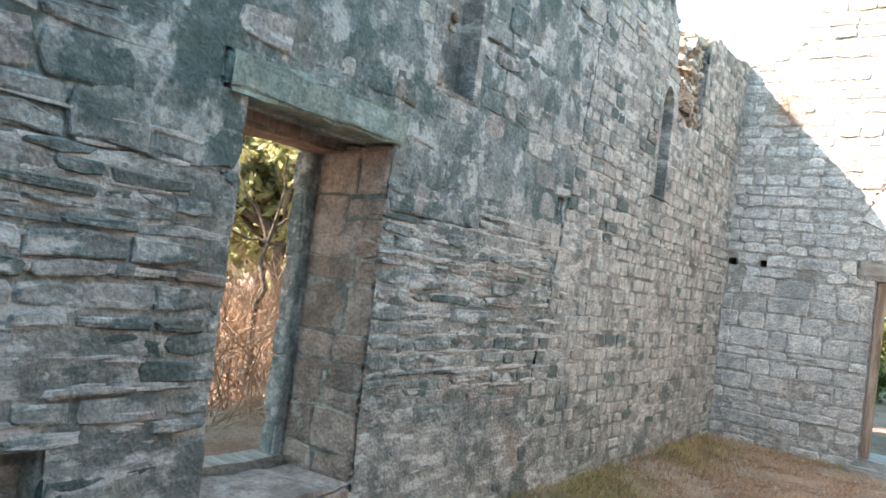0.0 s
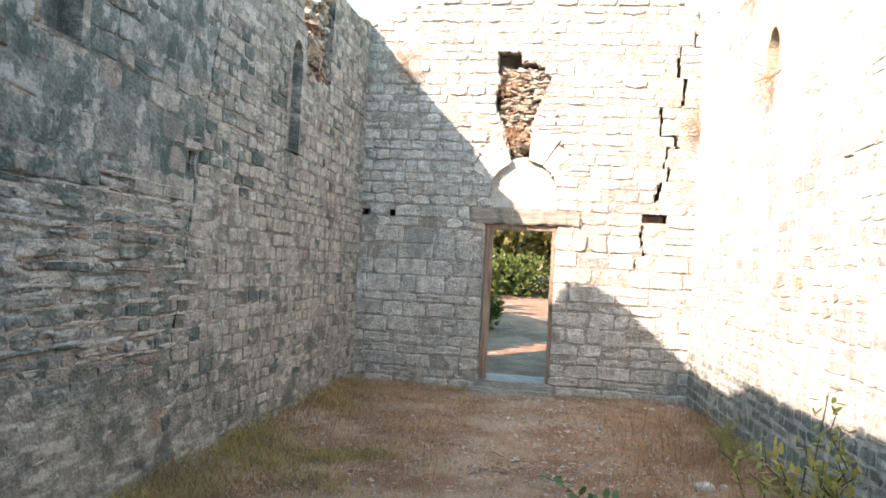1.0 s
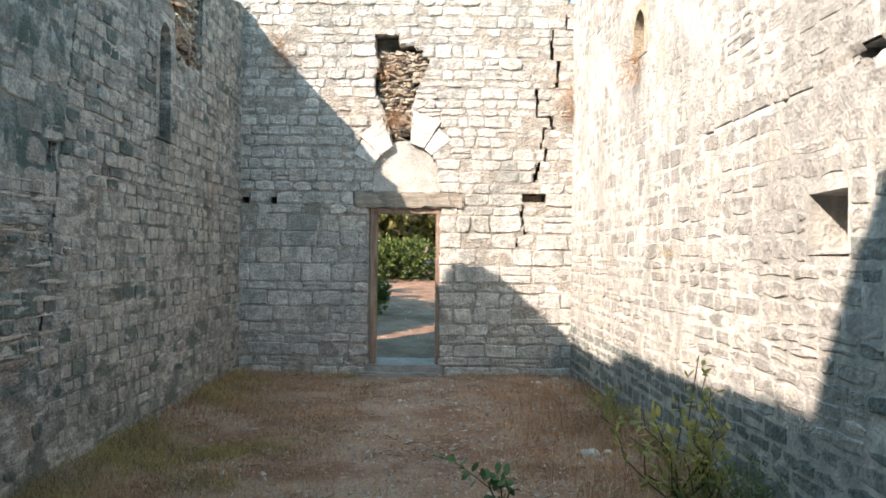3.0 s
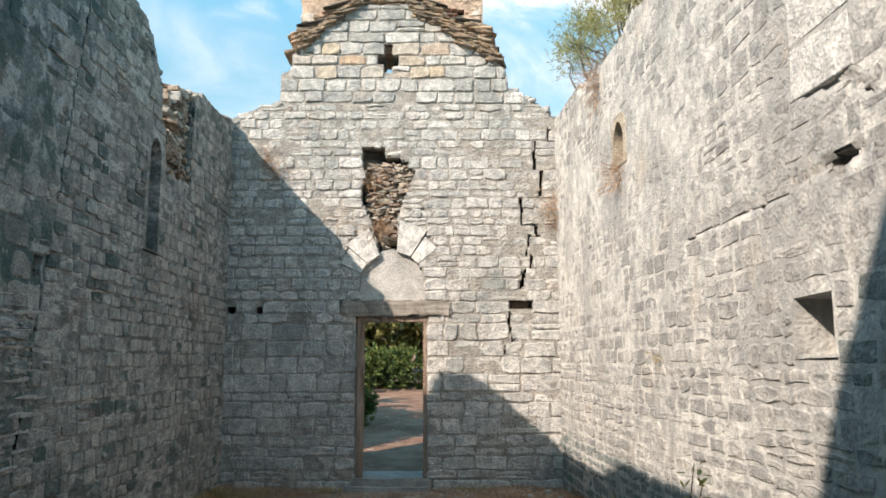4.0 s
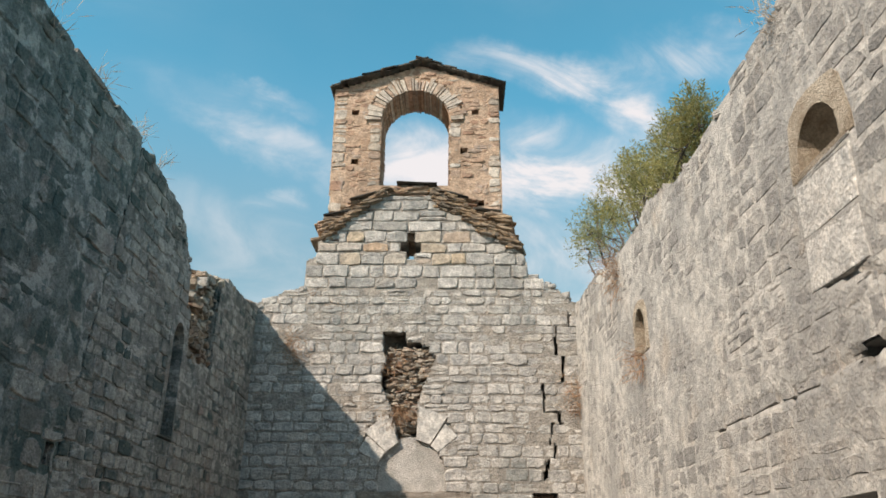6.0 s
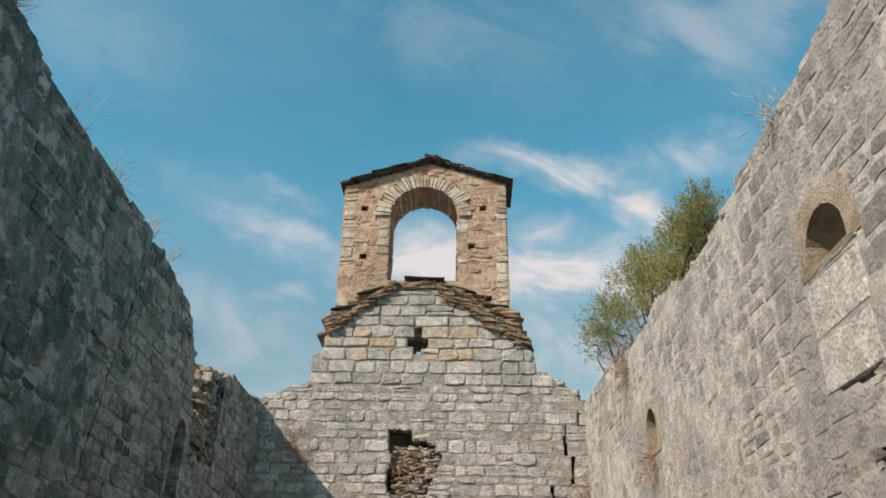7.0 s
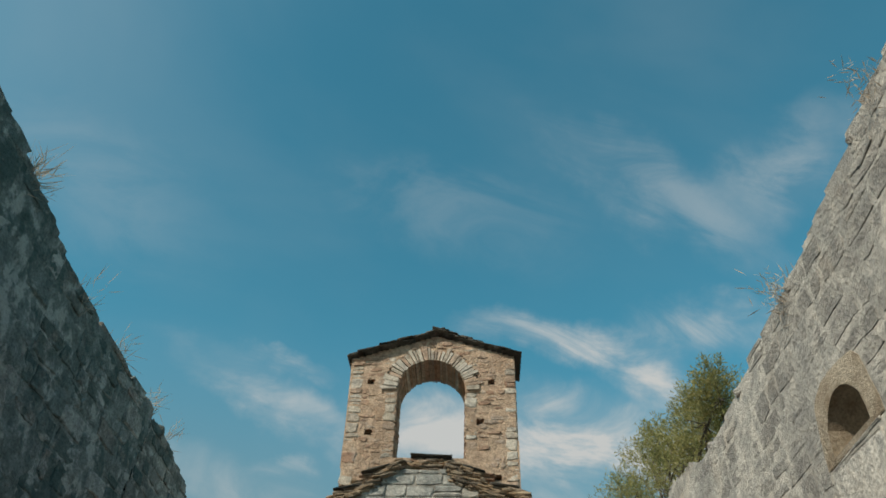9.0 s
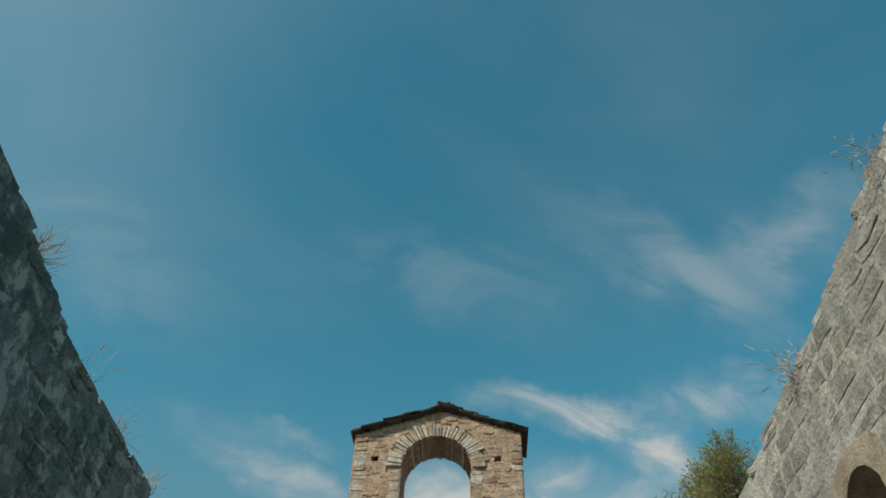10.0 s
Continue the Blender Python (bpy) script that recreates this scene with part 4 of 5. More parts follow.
lay_stones(F_EAST, E_HIGH, e_shallow + E_FISSURE + [E_BLOCKS, grown(E_WIN, 0.1), grown(E_SLIT, 0.07)], wall_east, M_EAST, 59, course=(0.11, 0.2), length=(0.14, 0.34), joint=0.03, proud=(-0.002, 0.0025), sink=0.0025, lean=0.25, chamfer=0.0045, wob=0.016, skip=0.01, near=lambda u, v: 2.0 < u < 7.6, limit=280, tilt=1.4, split_chance=0.12)
def east_level(u, v):
    """Smooth old render over the upper wall, open joints low down and at the near end."""
    smooth = min(max((v - 1.7) / 0.9, 0), 1) * (1 - 0.75 * min(max((u - 4.6) / 1.4, 0), 1)) * (1 - 0.6 * min(max((v - 4.0) / 0.5, 0), 1))
    for line in EAST_CRACKS:
        for (u0, v0), (u1, v1) in zip(line, line[1:]):
            if u1 - 0.03 < u < u0 + 0.03:
                mid = v0 + (v1 - v0) * (u - u0) / (u1 - u0)
                if abs(v - mid) < 0.02:
                    return -0.028
    return -0.0035 + 0.002 * min(max((v - 1.4) / 0.7, 0), 1) + 0.0025 * smooth


mortar_sheet(F_EAST, E_OUT, e_shallow + [grown(E_WIN, 0.07), grown(E_SLIT, 0.05)], 0.0, 9.6, east_level, M_MORTAR_E, wall_east, seed=3.0, amp=0.004)
lay_stones(F_EAST, E_BLOCKS, [], wall_east, M_QUOIN, 61, course=(0.28, 0.34), length=(0.4, 0.6), joint=0.012, proud=(0.003, 0.006), chamfer=0.006, sink=0.0, name="block", near=lambda u, v: True)


def opening_lining(frame_m, poly, collar, depth, material, parent, label, lift=0.012):
    """A rendered collar on the wall's face round an opening, and its lining going in."""
    mu, mv = sum(q[0] for q in poly) / len(poly), sum(q[1] for q in poly) / len(poly)
    poly = [(u + (0.008 if u < mu else -0.008), v + (0.008 if v < mv else -0.008)) for u, v in poly]
    n = len(poly)
    cu, cv = sum(p[0] for p in poly) / n, sum(p[1] for p in poly) / n
    outer = [(u + 0.012 * noise.noise((u * 9, v * 9, 4)), v + 0.012 * noise.noise((u * 9, v * 9, 7))) for u, v in grown(poly, collar)]
    verts = [(u, v, -0.03) for u, v in outer] + [(u, v, lift * 0.4) for u, v in outer] + [(u, v, lift) for u, v in poly] + [(u, v, -depth) for u, v in poly]
    faces = [(r * n + k, r * n + (k + 1) % n, (r + 1) * n + (k + 1) % n, (r + 1) * n + k) for r in range(3) for k in range(n)]
    faces.append(tuple(3 * n + k for k in range(n)))
    part("window_lining", [frame_m @ Vector(v) for v in verts], faces, material, parent, label)


opening_lining(F_EAST, E_WIN, 0.12, 0.42, M_OCHRE, wall_east, "ochre rendered arched niche")
opening_lining(F_EAST, E_SLIT, 0.085, 0.3, M_OCHRE, wall_east, "ochre rendered slit window")
opening_lining(F_EAST, E_HOLE, 0.035, 0.36, M_MORTAR_E, wall_east, "pale lined square recess", 0.002)
opening_lining(F_WEST, W_SLIT, 0.07, 0.3, M_MORTAR_W, wall_west, "blind arched slit window")
opening_lining(F_WEST, W_WIN, 0.08, 0.36, M_MORTAR_W, wall_west, "arched window with a broken edge")


def top_stones(frame_m, line, n, material, parent, seed, back=0.6):
    """Uneven stones along a ruined wall top."""
    r = random.Random(seed)
    heap = Heap()
    for k in range(n):
        i = r.randrange(len(line) - 1)
        f = r.random()
        u, v = (line[i][q] + (line[i + 1][q] - line[i][q]) * f for q in (0, 1))
        m = frame_m @ Matrix.Translation((u, v + r.uniform(-0.05, 0.02), -r.random() * back)) @ Euler((r.uniform(-0.25, 0.25), r.uniform(-0.5, 0.5), r.uniform(-0.2, 0.2))).to_matrix().to_4x4()
        heap.add(*block_geo(r, r.uniform(0.08, 0.28), r.uniform(0.05, 0.12), r.uniform(0.08, 0.2), 0.015, 0.015), m)
    part("top_stones", heap.verts, heap.faces, material, parent, kind="stuff")


top_stones(F_WEST, [q for q in W_OUT if 0 >= q[0] > -2.15 and q[1] > 4], 110, M_RUBBLE, wall_west, 3)
top_stones(F_WEST, [(-2.9, 4.52), (-3.05, 4.68), (-3.29, 4.88)], 10, M_WEST, wall_west, 8, 0.02)
top_stones(F_WEST, [(-3.45, 4.94), (-4.0, 5.04), (-5.9, 5.09), (-6.5, 5.16)], 110, M_WEST, wall_west, 4)
top_stones(F_EAST, [(0.1, 4.96), (1.5, 4.86), (2.2, 4.8), (2.7, 4.72), (3.4, 4.7)], 80, M_EAST, wall_east, 5)
top_stones(F_EAST, [(3.6, 4.79), (3.8, 4.8), (4.6, 4.61), (4.9, 4.59), (5.6, 4.65), (6.15, 4.7), (6.8, 4.73), (7.3, 4.82), (7.7, 4.85), (8.2, 4.95)], 130, M_EAST, wall_east, 9)
top_stones(F_NORTH, [(0.0, 4.97), (0.29, 5.12), (0.63, 5.23)], 22, M_NORTH, wall_north, 6, 0.3)
top_stones(F_NORTH, [(4.42, 5.03), (4.26, 5.18), (4.07, 5.30), (3.84, 5.43)], 30, M_NORTH, wall_north, 7, 0.3)

# closing wall behind
F_SOUTH = frame_of((5.5, -14.5, 0), (-1, 0, 0), (0, 0, 1))
S_OUT = [(-0.2, -0.3), (6.2, -0.3), (6.2, 5.6), (-0.2, 5.0)]
heap = wall_core(F_SOUTH, S_OUT, [], [], 0.0, 0.6, step=6)
wall_south = part("wall_south", heap.verts, heap.faces, M_MORTAR_E, label="plain rubble end wall", kind="structure")
tagged(wall_south, category="wall")

# ---- the bell gable ----
F_BELL = frame_of((0, 0.1, 0), (1, 0, 0), (0, 0, 1))
B_OUT = [(0.90, 6.0), (3.49, 6.0), (3.47, 8.66), (2.22, 9.04), (0.86, 8.58)]
B_OPEN = arch(1.63, 2.69, 6.9, 8.02, 8.6, 16)


def square(u, v, s=0.055):
    return [(u - s, v - s * 0.85), (u + s, v - s * 0.85), (u + s, v + s * 0.85), (u - s, v + s * 0.85)]


B_HOLES = [square(u, v) for u, v in ((1.2, 8.18), (1.23, 7.30), (3.09, 8.19), (2.91, 7.50), (1.13, 6.51), (3.17, 6.62))]
heap = wall_core(F_BELL, B_OUT, [B_OPEN], B_HOLES, 0.034, 0.66, step=0.04, split=0.3)
bell_gable = part("bell_gable", heap.verts, heap.faces, M_MORTAR_B, label="tan rubble bell gable with an open arch")
tagged(bell_gable, category="bell gable")
B_RING = arch(1.4, 2.92, 7.95, 8.02, 8.84, 16)
B_QUOINS = [[(0.85, 6.3), (1.1, 6.3), (1.08, 8.55), (0.85, 8.55)], [(3.28, 6.3), (3.5, 6.3), (3.5, 8.6), (3.3, 8.6)], [(1.44, 6.9), (1.63, 6.9), (1.63, 8.0), (1.44, 8.0)], [(2.69, 6.9), (2.87, 6.9), (2.87, 8.0), (2.69, 8.0)]]
for k, q in enumerate(B_QUOINS):
    q = [(max(min(u, 3.475), 0.885), v) for u, v in q]
    lay_stones(F_BELL, q, B_HOLES, bell_gable, M_VOUSSOIR, 80 + k, course=(0.05, 0.19), length=(0.12, 0.26), joint=0.014, proud=(-0.018, 0.006), chamfer=0.008, wob=0.018, tilt=3, name="quoin", near=lambda u, v: True, pick=lambda u, v, r: M_VOUSSOIR if r.random() < 0.65 else M_BELFRY)
lay_stones(F_BELL, B_OUT, [B_OPEN, B_RING] + B_QUOINS + B_HOLES, bell_gable, M_BELFRY, 67, course=(0.04, 0.11), length=(0.06, 0.24), joint=0.012, proud=(-0.02, 0.002), chamfer=0.008, wob=0.016, near=lambda u, v: 7.0 < v < 8.6, limit=280, tilt=4.0, lean=3, skip=0.22,
           pick=lambda u, v, r: M_VOUSSOIR if (u < 1.06 or u > 3.32 or 1.45 < u < 1.65 or 2.68 < u < 2.85) and r.random() < 0.75 else M_BELFRY)
mortar_sheet(F_BELL, B_OUT, [B_OPEN, B_RING] + B_HOLES, 0.88, 3.5, lambda u, v: -0.011, M_MORTAR_B, bell_gable, seed=6.0, amp=0.009)
a0 = 1.0
while a0 < 176:
    da = min(rng.uniform(3.5, 8.5), 179 - a0)
    voussoir(2.16, 8.03, 0.535 + rng.uniform(-0.008, 0.012), 0.535 + rng.uniform(0.16, 0.29), a0 + 0.3, a0 + da - 0.3, 0.09 - rng.uniform(-0.006, 0.012), 0.74 + rng.uniform(-0.02, 0.02), M_VOUSSOIR if rng.random() < 0.75 else M_BELFRY, bell_gable)
    a0 += da
# reveals
lay_stones(frame_of((1.63, 0.1, 0), (0, 1, 0), (0, 0, 1)), [(0, 6.9), (0.66, 6.9), (0.66, 8.02), (0, 8.02)], [], bell_gable, M_BELFRY, 71, course=(0.06, 0.14), length=(0.15, 0.4), proud=(0.004, 0.02), depth=0.05)
lay_stones(frame_of((2.69, 0.76, 0), (0, -1, 0), (0, 0, 1)), [(0, 6.9), (0.66, 6.9), (0.66, 8.02), (0, 8.02)], [], bell_gable, M_BELFRY, 73, course=(0.06, 0.14), length=(0.15, 0.4), proud=(0.004, 0.02), depth=0.05)


def slab(parent, mid, size, turn, material, name="slate"):
    verts, faces = block_geo(rng, size[0], size[1], size[2], 0.012, 0.012)
    m = Matrix.Translation(mid) @ Euler(turn).to_matrix().to_4x4() @ Matrix.Translation((0, -size[2] / 2, 0)) @ F_NORTH
    return part(name, [m @ Vector(v) for v in verts], faces, material, parent, smooth=True)


# slate roof of the bell gable
for side, (x0, z0), (x1, z1) in ((-1, (0.87, 8.6), (2.24, 9.07)), (1, (3.53, 8.655), (2.2, 9.09))):
    slope = math.atan2(z1 - z0, abs(x1 - x0))
    for layer in range(2):
        n = 9
        for k in range(n):
            f = (k + 0.5 + rng.uniform(-0.15, 0.15)) / n
            x, z = x0 + (x1 - x0) * f, z0 + (z1 - z0) * f
            slab(bell_gable, (x + side * 0.02 * (1 - layer) - side * 0.02, 0.42 + rng.uniform(-0.02, 0.02), z + 0.015 + 0.03 * layer + rng.uniform(-0.008, 0.01)), (rng.uniform(0.2, 0.34), rng.uniform(0.02, 0.036), 0.84 + rng.uniform(-0.06, 0.06)), (0, side * (slope - 0.06 + rng.uniform(-0.05, 0.05)), rng.uniform(-0.05, 0.05)), M_ROOF)
# slate courses at the foot of the bell gable
for k in range(250):
    f = rng.uniform(-1, 1)
    x = 2.18 + f * 1.38
    top = 6.9 - 0.55 * abs(f) ** 1.4
    low = max(6.66 - (0.72 if f < 0 else 1.0) * abs(f), 5.9)
    z = rng.uniform(low, max(top, low + 0.05))
    slab(bell_gable, (x, 0.29 + rng.uniform(-0.02, 0.02), z), (rng.uniform(0.1, 0.3), rng.uniform(0.018, 0.045), 0.5), (rng.uniform(-0.03, 0.03), 0.2 * f + rng.uniform(-0.08, 0.08), rng.uniform(-0.06, 0.06)), rng.choice((M_SLATE, M_BELFRY, M_BELFRY, M_SLATE)))
for x, z, l, a in ((1.42, 6.68, 0.42, -0.3), (1.08, 6.4, 0.5, -0.16), (2.2, 6.9, 0.6, 0.02), (2.74, 6.72, 0.5, 0.26), (3.25, 6.46, 0.4, 0.1)):
    slab(bell_gable, (x, 0.28, z), (l, 0.032, 0.6), (0, a, 0), M_ROOF)
heap = Heap()
for k in range(330):
    f = rng.random()
    side = rng.random() < 0.7
    x = 2.5 + 1.18 * f if side else 1.75 - 0.85 * f
    high = (6.84 - 0.88 * f if side else 6.8 - 0.7 * f) + 0.07 * noise.noise((x * 3.0, 0, 2))
    z = high - rng.uniform(0, 0.32 * (1 - 0.5 * f) if side else 0.1)
    size = (rng.uniform(0.06, 0.26), rng.uniform(0.012, 0.04), 0.4)
    m = Matrix.Translation((x, -0.03 + rng.uniform(-0.05, 0.03), z)) @ Euler((rng.uniform(-0.05, 0.05), (0.22 if side else -0.2) + rng.uniform(-0.15, 0.15), rng.uniform(-0.25, 0.25))).to_matrix().to_4x4() @ F_NORTH
    heap.add(*block_geo(rng, *size, 0.008, 0.014), m)
part("slate_rubble", heap.verts, heap.faces, M_SLATE, bell_gable, "brown broken slate heaped on both shoulders", kind="stuff")
for k in range(16):
    z = 5.95 + 0.03 * k
    slab(bell_gable, (3.52 - 0.14 * (k / 16) + rng.uniform(-0.09, 0.11), 0.27, z), (rng.uniform(0.2, 0.34), rng.uniform(0.025, 0.045), 0.6), (rng.uniform(-0.05, 0.05), rng.uniform(0, 0.3), rng.uniform(-0.2, 0.2)), M_SLATE)
    slab(bell_gable, (0.95 + rng.uniform(-0.06, 0.06) + 0.06 * (k / 16), 0.3, z), (rng.uniform(0.16, 0.28), rng.uniform(0.025, 0.045), 0.6), (rng.uniform(-0.05, 0.05), rng.uniform(-0.25, 0.0), rng.uniform(-0.2, 0.2)), M_SLATE)

# ---- plants and ground cover ----
def leaf_geo(heap, p, d, up, l, w, rng):
    """One leaf: a folded blade from p along d."""
    d = Vector(d).normalized()
    side = d.cross(Vector(up))
    side = side.normalized() if side.length > 1e-4 else Vector((1, 0, 0))
    nrm = side.cross(d)
    p = Vector(p)
    k = len(heap.verts)
    mid = p + d * l * 0.5
    heap.verts += [p, mid + side * w / 2 + nrm * w * 0.12, p + d * l, mid - side * w / 2 + nrm * w * 0.12]
    heap.faces += [(k, k + 1, k + 2), (k, k + 2, k + 3)]


def round_leaf(heap, p, d, up, l, w):
    d = Vector(d).normalized()
    side = d.cross(Vector(up)).normalized()
    nrm = side.cross(d)
    p = Vector(p)
    k = len(heap.verts)
    heap.verts.append(p)
    for a, b in ((0.2, 0.36), (0.5, 0.5), (0.82, 0.34)):
        heap.verts += [p + d * l * a + side * w * b + nrm * w * 0.1, p + d * l * a - side * w * b + nrm * w * 0.1]
    heap.verts.append(p + d * l)
    heap.faces += [(k, k + 1, k + 2), (k + 1, k + 3, k + 4, k + 2), (k + 3, k + 5, k + 6, k + 4), (k + 5, k + 7, k + 6)]


def aim(rng):
    while True:
        v = Vector((rng.uniform(-1, 1), rng.uniform(-1, 1), rng.uniform(-1, 1)))
        if 0.1 < v.length < 1:
            return v.normalized()


def crown_heap(clumps, per, l, w, rng, lift=0.3, shoot=0.22):
    """Leaves round many small sprays inside each clump (x, y, z, radius)."""
    heap = Heap()
    for x, y, z, r in clumps:
        for s in range(max(int(per / 14), 1)):
            v = aim(rng) * r * rng.random() ** 0.45
            c = Vector((x, y, z)) + Vector((v.x, v.y, v.z * 0.85))
            out = (v.normalized() + Vector((0, 0, lift)) + aim(rng) * 0.6).normalized()
            for k in range(14):
                p = c + out * rng.uniform(0, shoot) * max(r, 0.5) + aim(rng) * 0.05 * max(r, 0.6)
                leaf_geo(heap, p, out + aim(rng) * 0.9, aim(rng), l * rng.uniform(0.6, 1.25), w * rng.uniform(0.7, 1.2), rng)
    return heap


def tube(heap, points, r0, r1, n=6):
    points = [Vector(p) for p in points]
    rings = []
    for i, p in enumerate(points):
        d = (points[min(i + 1, len(points) - 1)] - points[max(i - 1, 0)]).normalized()
        a = d.cross(Vector((0.3, 0.9, 0.2))).normalized()
        b = d.cross(a)
        r = r0 + (r1 - r0) * i / (len(points) - 1)
        rings.append(len(heap.verts))
        heap.verts += [p + (a * math.cos(2 * math.pi * k / n) + b * math.sin(2 * math.pi * k / n)) * r for k in range(n)]
    for q, s in zip(rings, rings[1:]):
        heap.faces += [(q + k, q + (k + 1) % n, s + (k + 1) % n, s + k) for k in range(n)]
    heap.faces.append(tuple(rings[-1] + k for k in range(n)))


def bough(a, b, rng, n=5, bend=0.12):
    a, b = Vector(a), Vector(b)
    size = (b - a).length
    return [a + (b - a) * (k / n) + (aim(rng) * bend * size * math.sin(math.pi * k / n)) for k in range(n + 1)]


def tree(name, base, fork, clumps, per, leaf, wide, material, label, seed, r0=0.12, category="tree", lift=0.3, shoot=0.22):
    """A tapered trunk, a limb into each clump, and a crown of leaves."""
    rng = random.Random(seed)
    wood = Heap()
    tube(wood, bough(base, fork, rng, 6, 0.06), r0, r0 * 0.65, 8)
    for x, y, z, r in clumps:
        tube(wood, bough(fork, (x, y, z), rng, 6, 0.1), r0 * 0.45, r0 * 0.09, 5)
        for k in range(4):
            v = aim(rng) * r * 0.8
            tube(wood, bough((x, y, z), (x + v.x, y + v.y, z + v.z), rng, 3), r0 * 0.12, r0 * 0.04, 4)
    trunk = new(name, None)
    trunk.empty_display_size = 0.1
    tagged(trunk, label, category)
    part("trunk", wood.verts, wood.faces, M_BARK, trunk, smooth=True)
    heap = crown_heap(clumps, per, leaf, wide, rng, lift, shoot)
    part("crown", heap.verts, heap.faces, material, trunk)
    return trunk


def blades(points, l, w, lean, rng, heap=None):
    heap = heap or Heap()
    for x, y, z in points:
        a = rng.uniform(0, 2 * math.pi)
        ll, ln = l * rng.uniform(0.5, 1.2), lean * rng.uniform(0.3, 1.3)
        d, s = Vector((math.cos(a), math.sin(a), 0)), Vector((-math.sin(a), math.cos(a), 0)) * w * 0.5
        p = Vector((x, y, z))
        mid, tip = p + d * ll * ln * 0.35 + Vector((0, 0, ll * 0.6)), p + d * ll * ln + Vector((0, 0, ll * (1 - 0.4 * ln)))
        k = len(heap.verts)
        heap.verts += [p - s, p + s, mid + s * 0.8, mid - s * 0.8, tip]
        heap.faces += [(k, k + 1, k + 2, k + 3), (k + 3, k + 2, k + 4)]
    return heap


def east_x(y):
    return 4.47 - 0.03 * y


M_PALE = leaf_mat("pale_seed_grass", [(0.5, 0.42, 0.34), (0.6, 0.5, 0.44), (0.4, 0.32, 0.25)], 0.8, 0.3)
prng = random.Random(77)


def scatter(n, x0, x1, y0, y1, keep=lambda x, y: 1.0):
    out = []
    while len(out) < n:
        x, y = prng.uniform(x0, x1), prng.uniform(y0, y1)
        if 0.02 < x < east_x(y) - 0.02 and prng.random() < keep(x, y):
            out.append((x, y, ground_z(x, y) - 0.004))
    return out


def patchy(x, y, k=1.3, shift=0.0):
    return min(max(0.5 + 1.6 * noise.noise((x * k, y * k, 5 + shift)), 0), 1)


# gravel
heap = Heap()
for x, y, z in scatter(9500, 0, 4.7, -8.6, 0, lambda x, y: 0.15 + 0.85 * patchy(x, y, 0.9) * max(0.15, 1 - abs(x - 2.7) / 2)):
    s = prng.uniform(0.005, 0.016) * (2.0 if prng.random() < 0.05 else 1)
    m = Matrix.Translation((x, y, z + 0.3 * s)) @ Euler((prng.uniform(-1, 1), prng.uniform(-1, 1), prng.uniform(0, 6))).to_matrix().to_4x4() @ Matrix.Diagonal((s, s * prng.uniform(0.6, 1.2), s * prng.uniform(0.35, 0.7), 1))
    heap.add([(1, 0, 0), (-1, 0.2, 0), (0.1, 1, 0), (0, -1, 0.1), (0.2, 0, 1), (0, 0.1, -1)], [(0, 2, 4), (2, 1, 4), (1, 3, 4), (3, 0, 4), (2, 0, 5), (1, 2, 5), (3, 1, 5), (0, 3, 5)], m)
for k in range(500):
    x, y = prng.uniform(-1, 6), prng.uniform(0.9, 13)
    s = prng.uniform(0.01, 0.03)
    heap.add([(1, 0, 0), (-1, 0.2, 0), (0.1, 1, 0), (0, -1, 0.1), (0.2, 0, 1), (0, 0.1, -1)], [(0, 2, 4), (2, 1, 4), (1, 3, 4), (3, 0, 4), (2, 0, 5), (1, 2, 5), (3, 1, 5), (0, 3, 5)], Matrix.Translation((x, y, ground_z(x, y))) @ Matrix.Diagonal((s, s, s * 0.6, 1)))
tagged(part("gravel", heap.verts, heap.faces, M_GRAVEL, label="small pale gravel on the earth", kind="stuff"), category="gravel")

# dead grass and litter
pts = scatter(22000, 0, 4.7, -8.8, 0, lambda x, y: (0.12 + 0.88 * patchy(x, y, 1.1, 3)) * (0.25 if 1.9 < x < 3.3 else 1))
heap = blades(pts, 0.075, 0.005, 1.9, prng)
pts = scatter(2600, 3.2, 4.7, -8.0, -1.0, lambda x, y: max(0, 1 - (east_x(y) - x) / 1.2) * patchy(x, y, 1.5))
blades(pts, 0.22, 0.005, 1.1, prng, heap)
pts = scatter(2200, 0, 1.1, -8.5, -0.2, lambda x, y: max(0, 1 - x / 0.9) * patchy(x, y, 1.2, 9))
blades(pts, 0.13, 0.005, 1.4, prng, heap)
tagged(part("dry_grass", heap.verts, heap.faces, M_DRY, label="brown dead grass and litter", kind="stuff"), category="dry grass")
heap = Heap()
for x, y, z in scatter(260, 0.1, 4.6, -8.6, -0.2):
    a, l = prng.uniform(0, 6.3), prng.uniform(0.06, 0.28)
    tube(heap, bough((x, y, z + 0.008), (x + l * math.cos(a), y + l * math.sin(a), z + 0.012), prng, 3, 0.12), 0.0035, 0.0018, 4)
tagged(part("twigs", heap.verts, heap.faces, M_BARK, label="thin dead twigs lying on the earth", kind="stuff"), category="twigs")
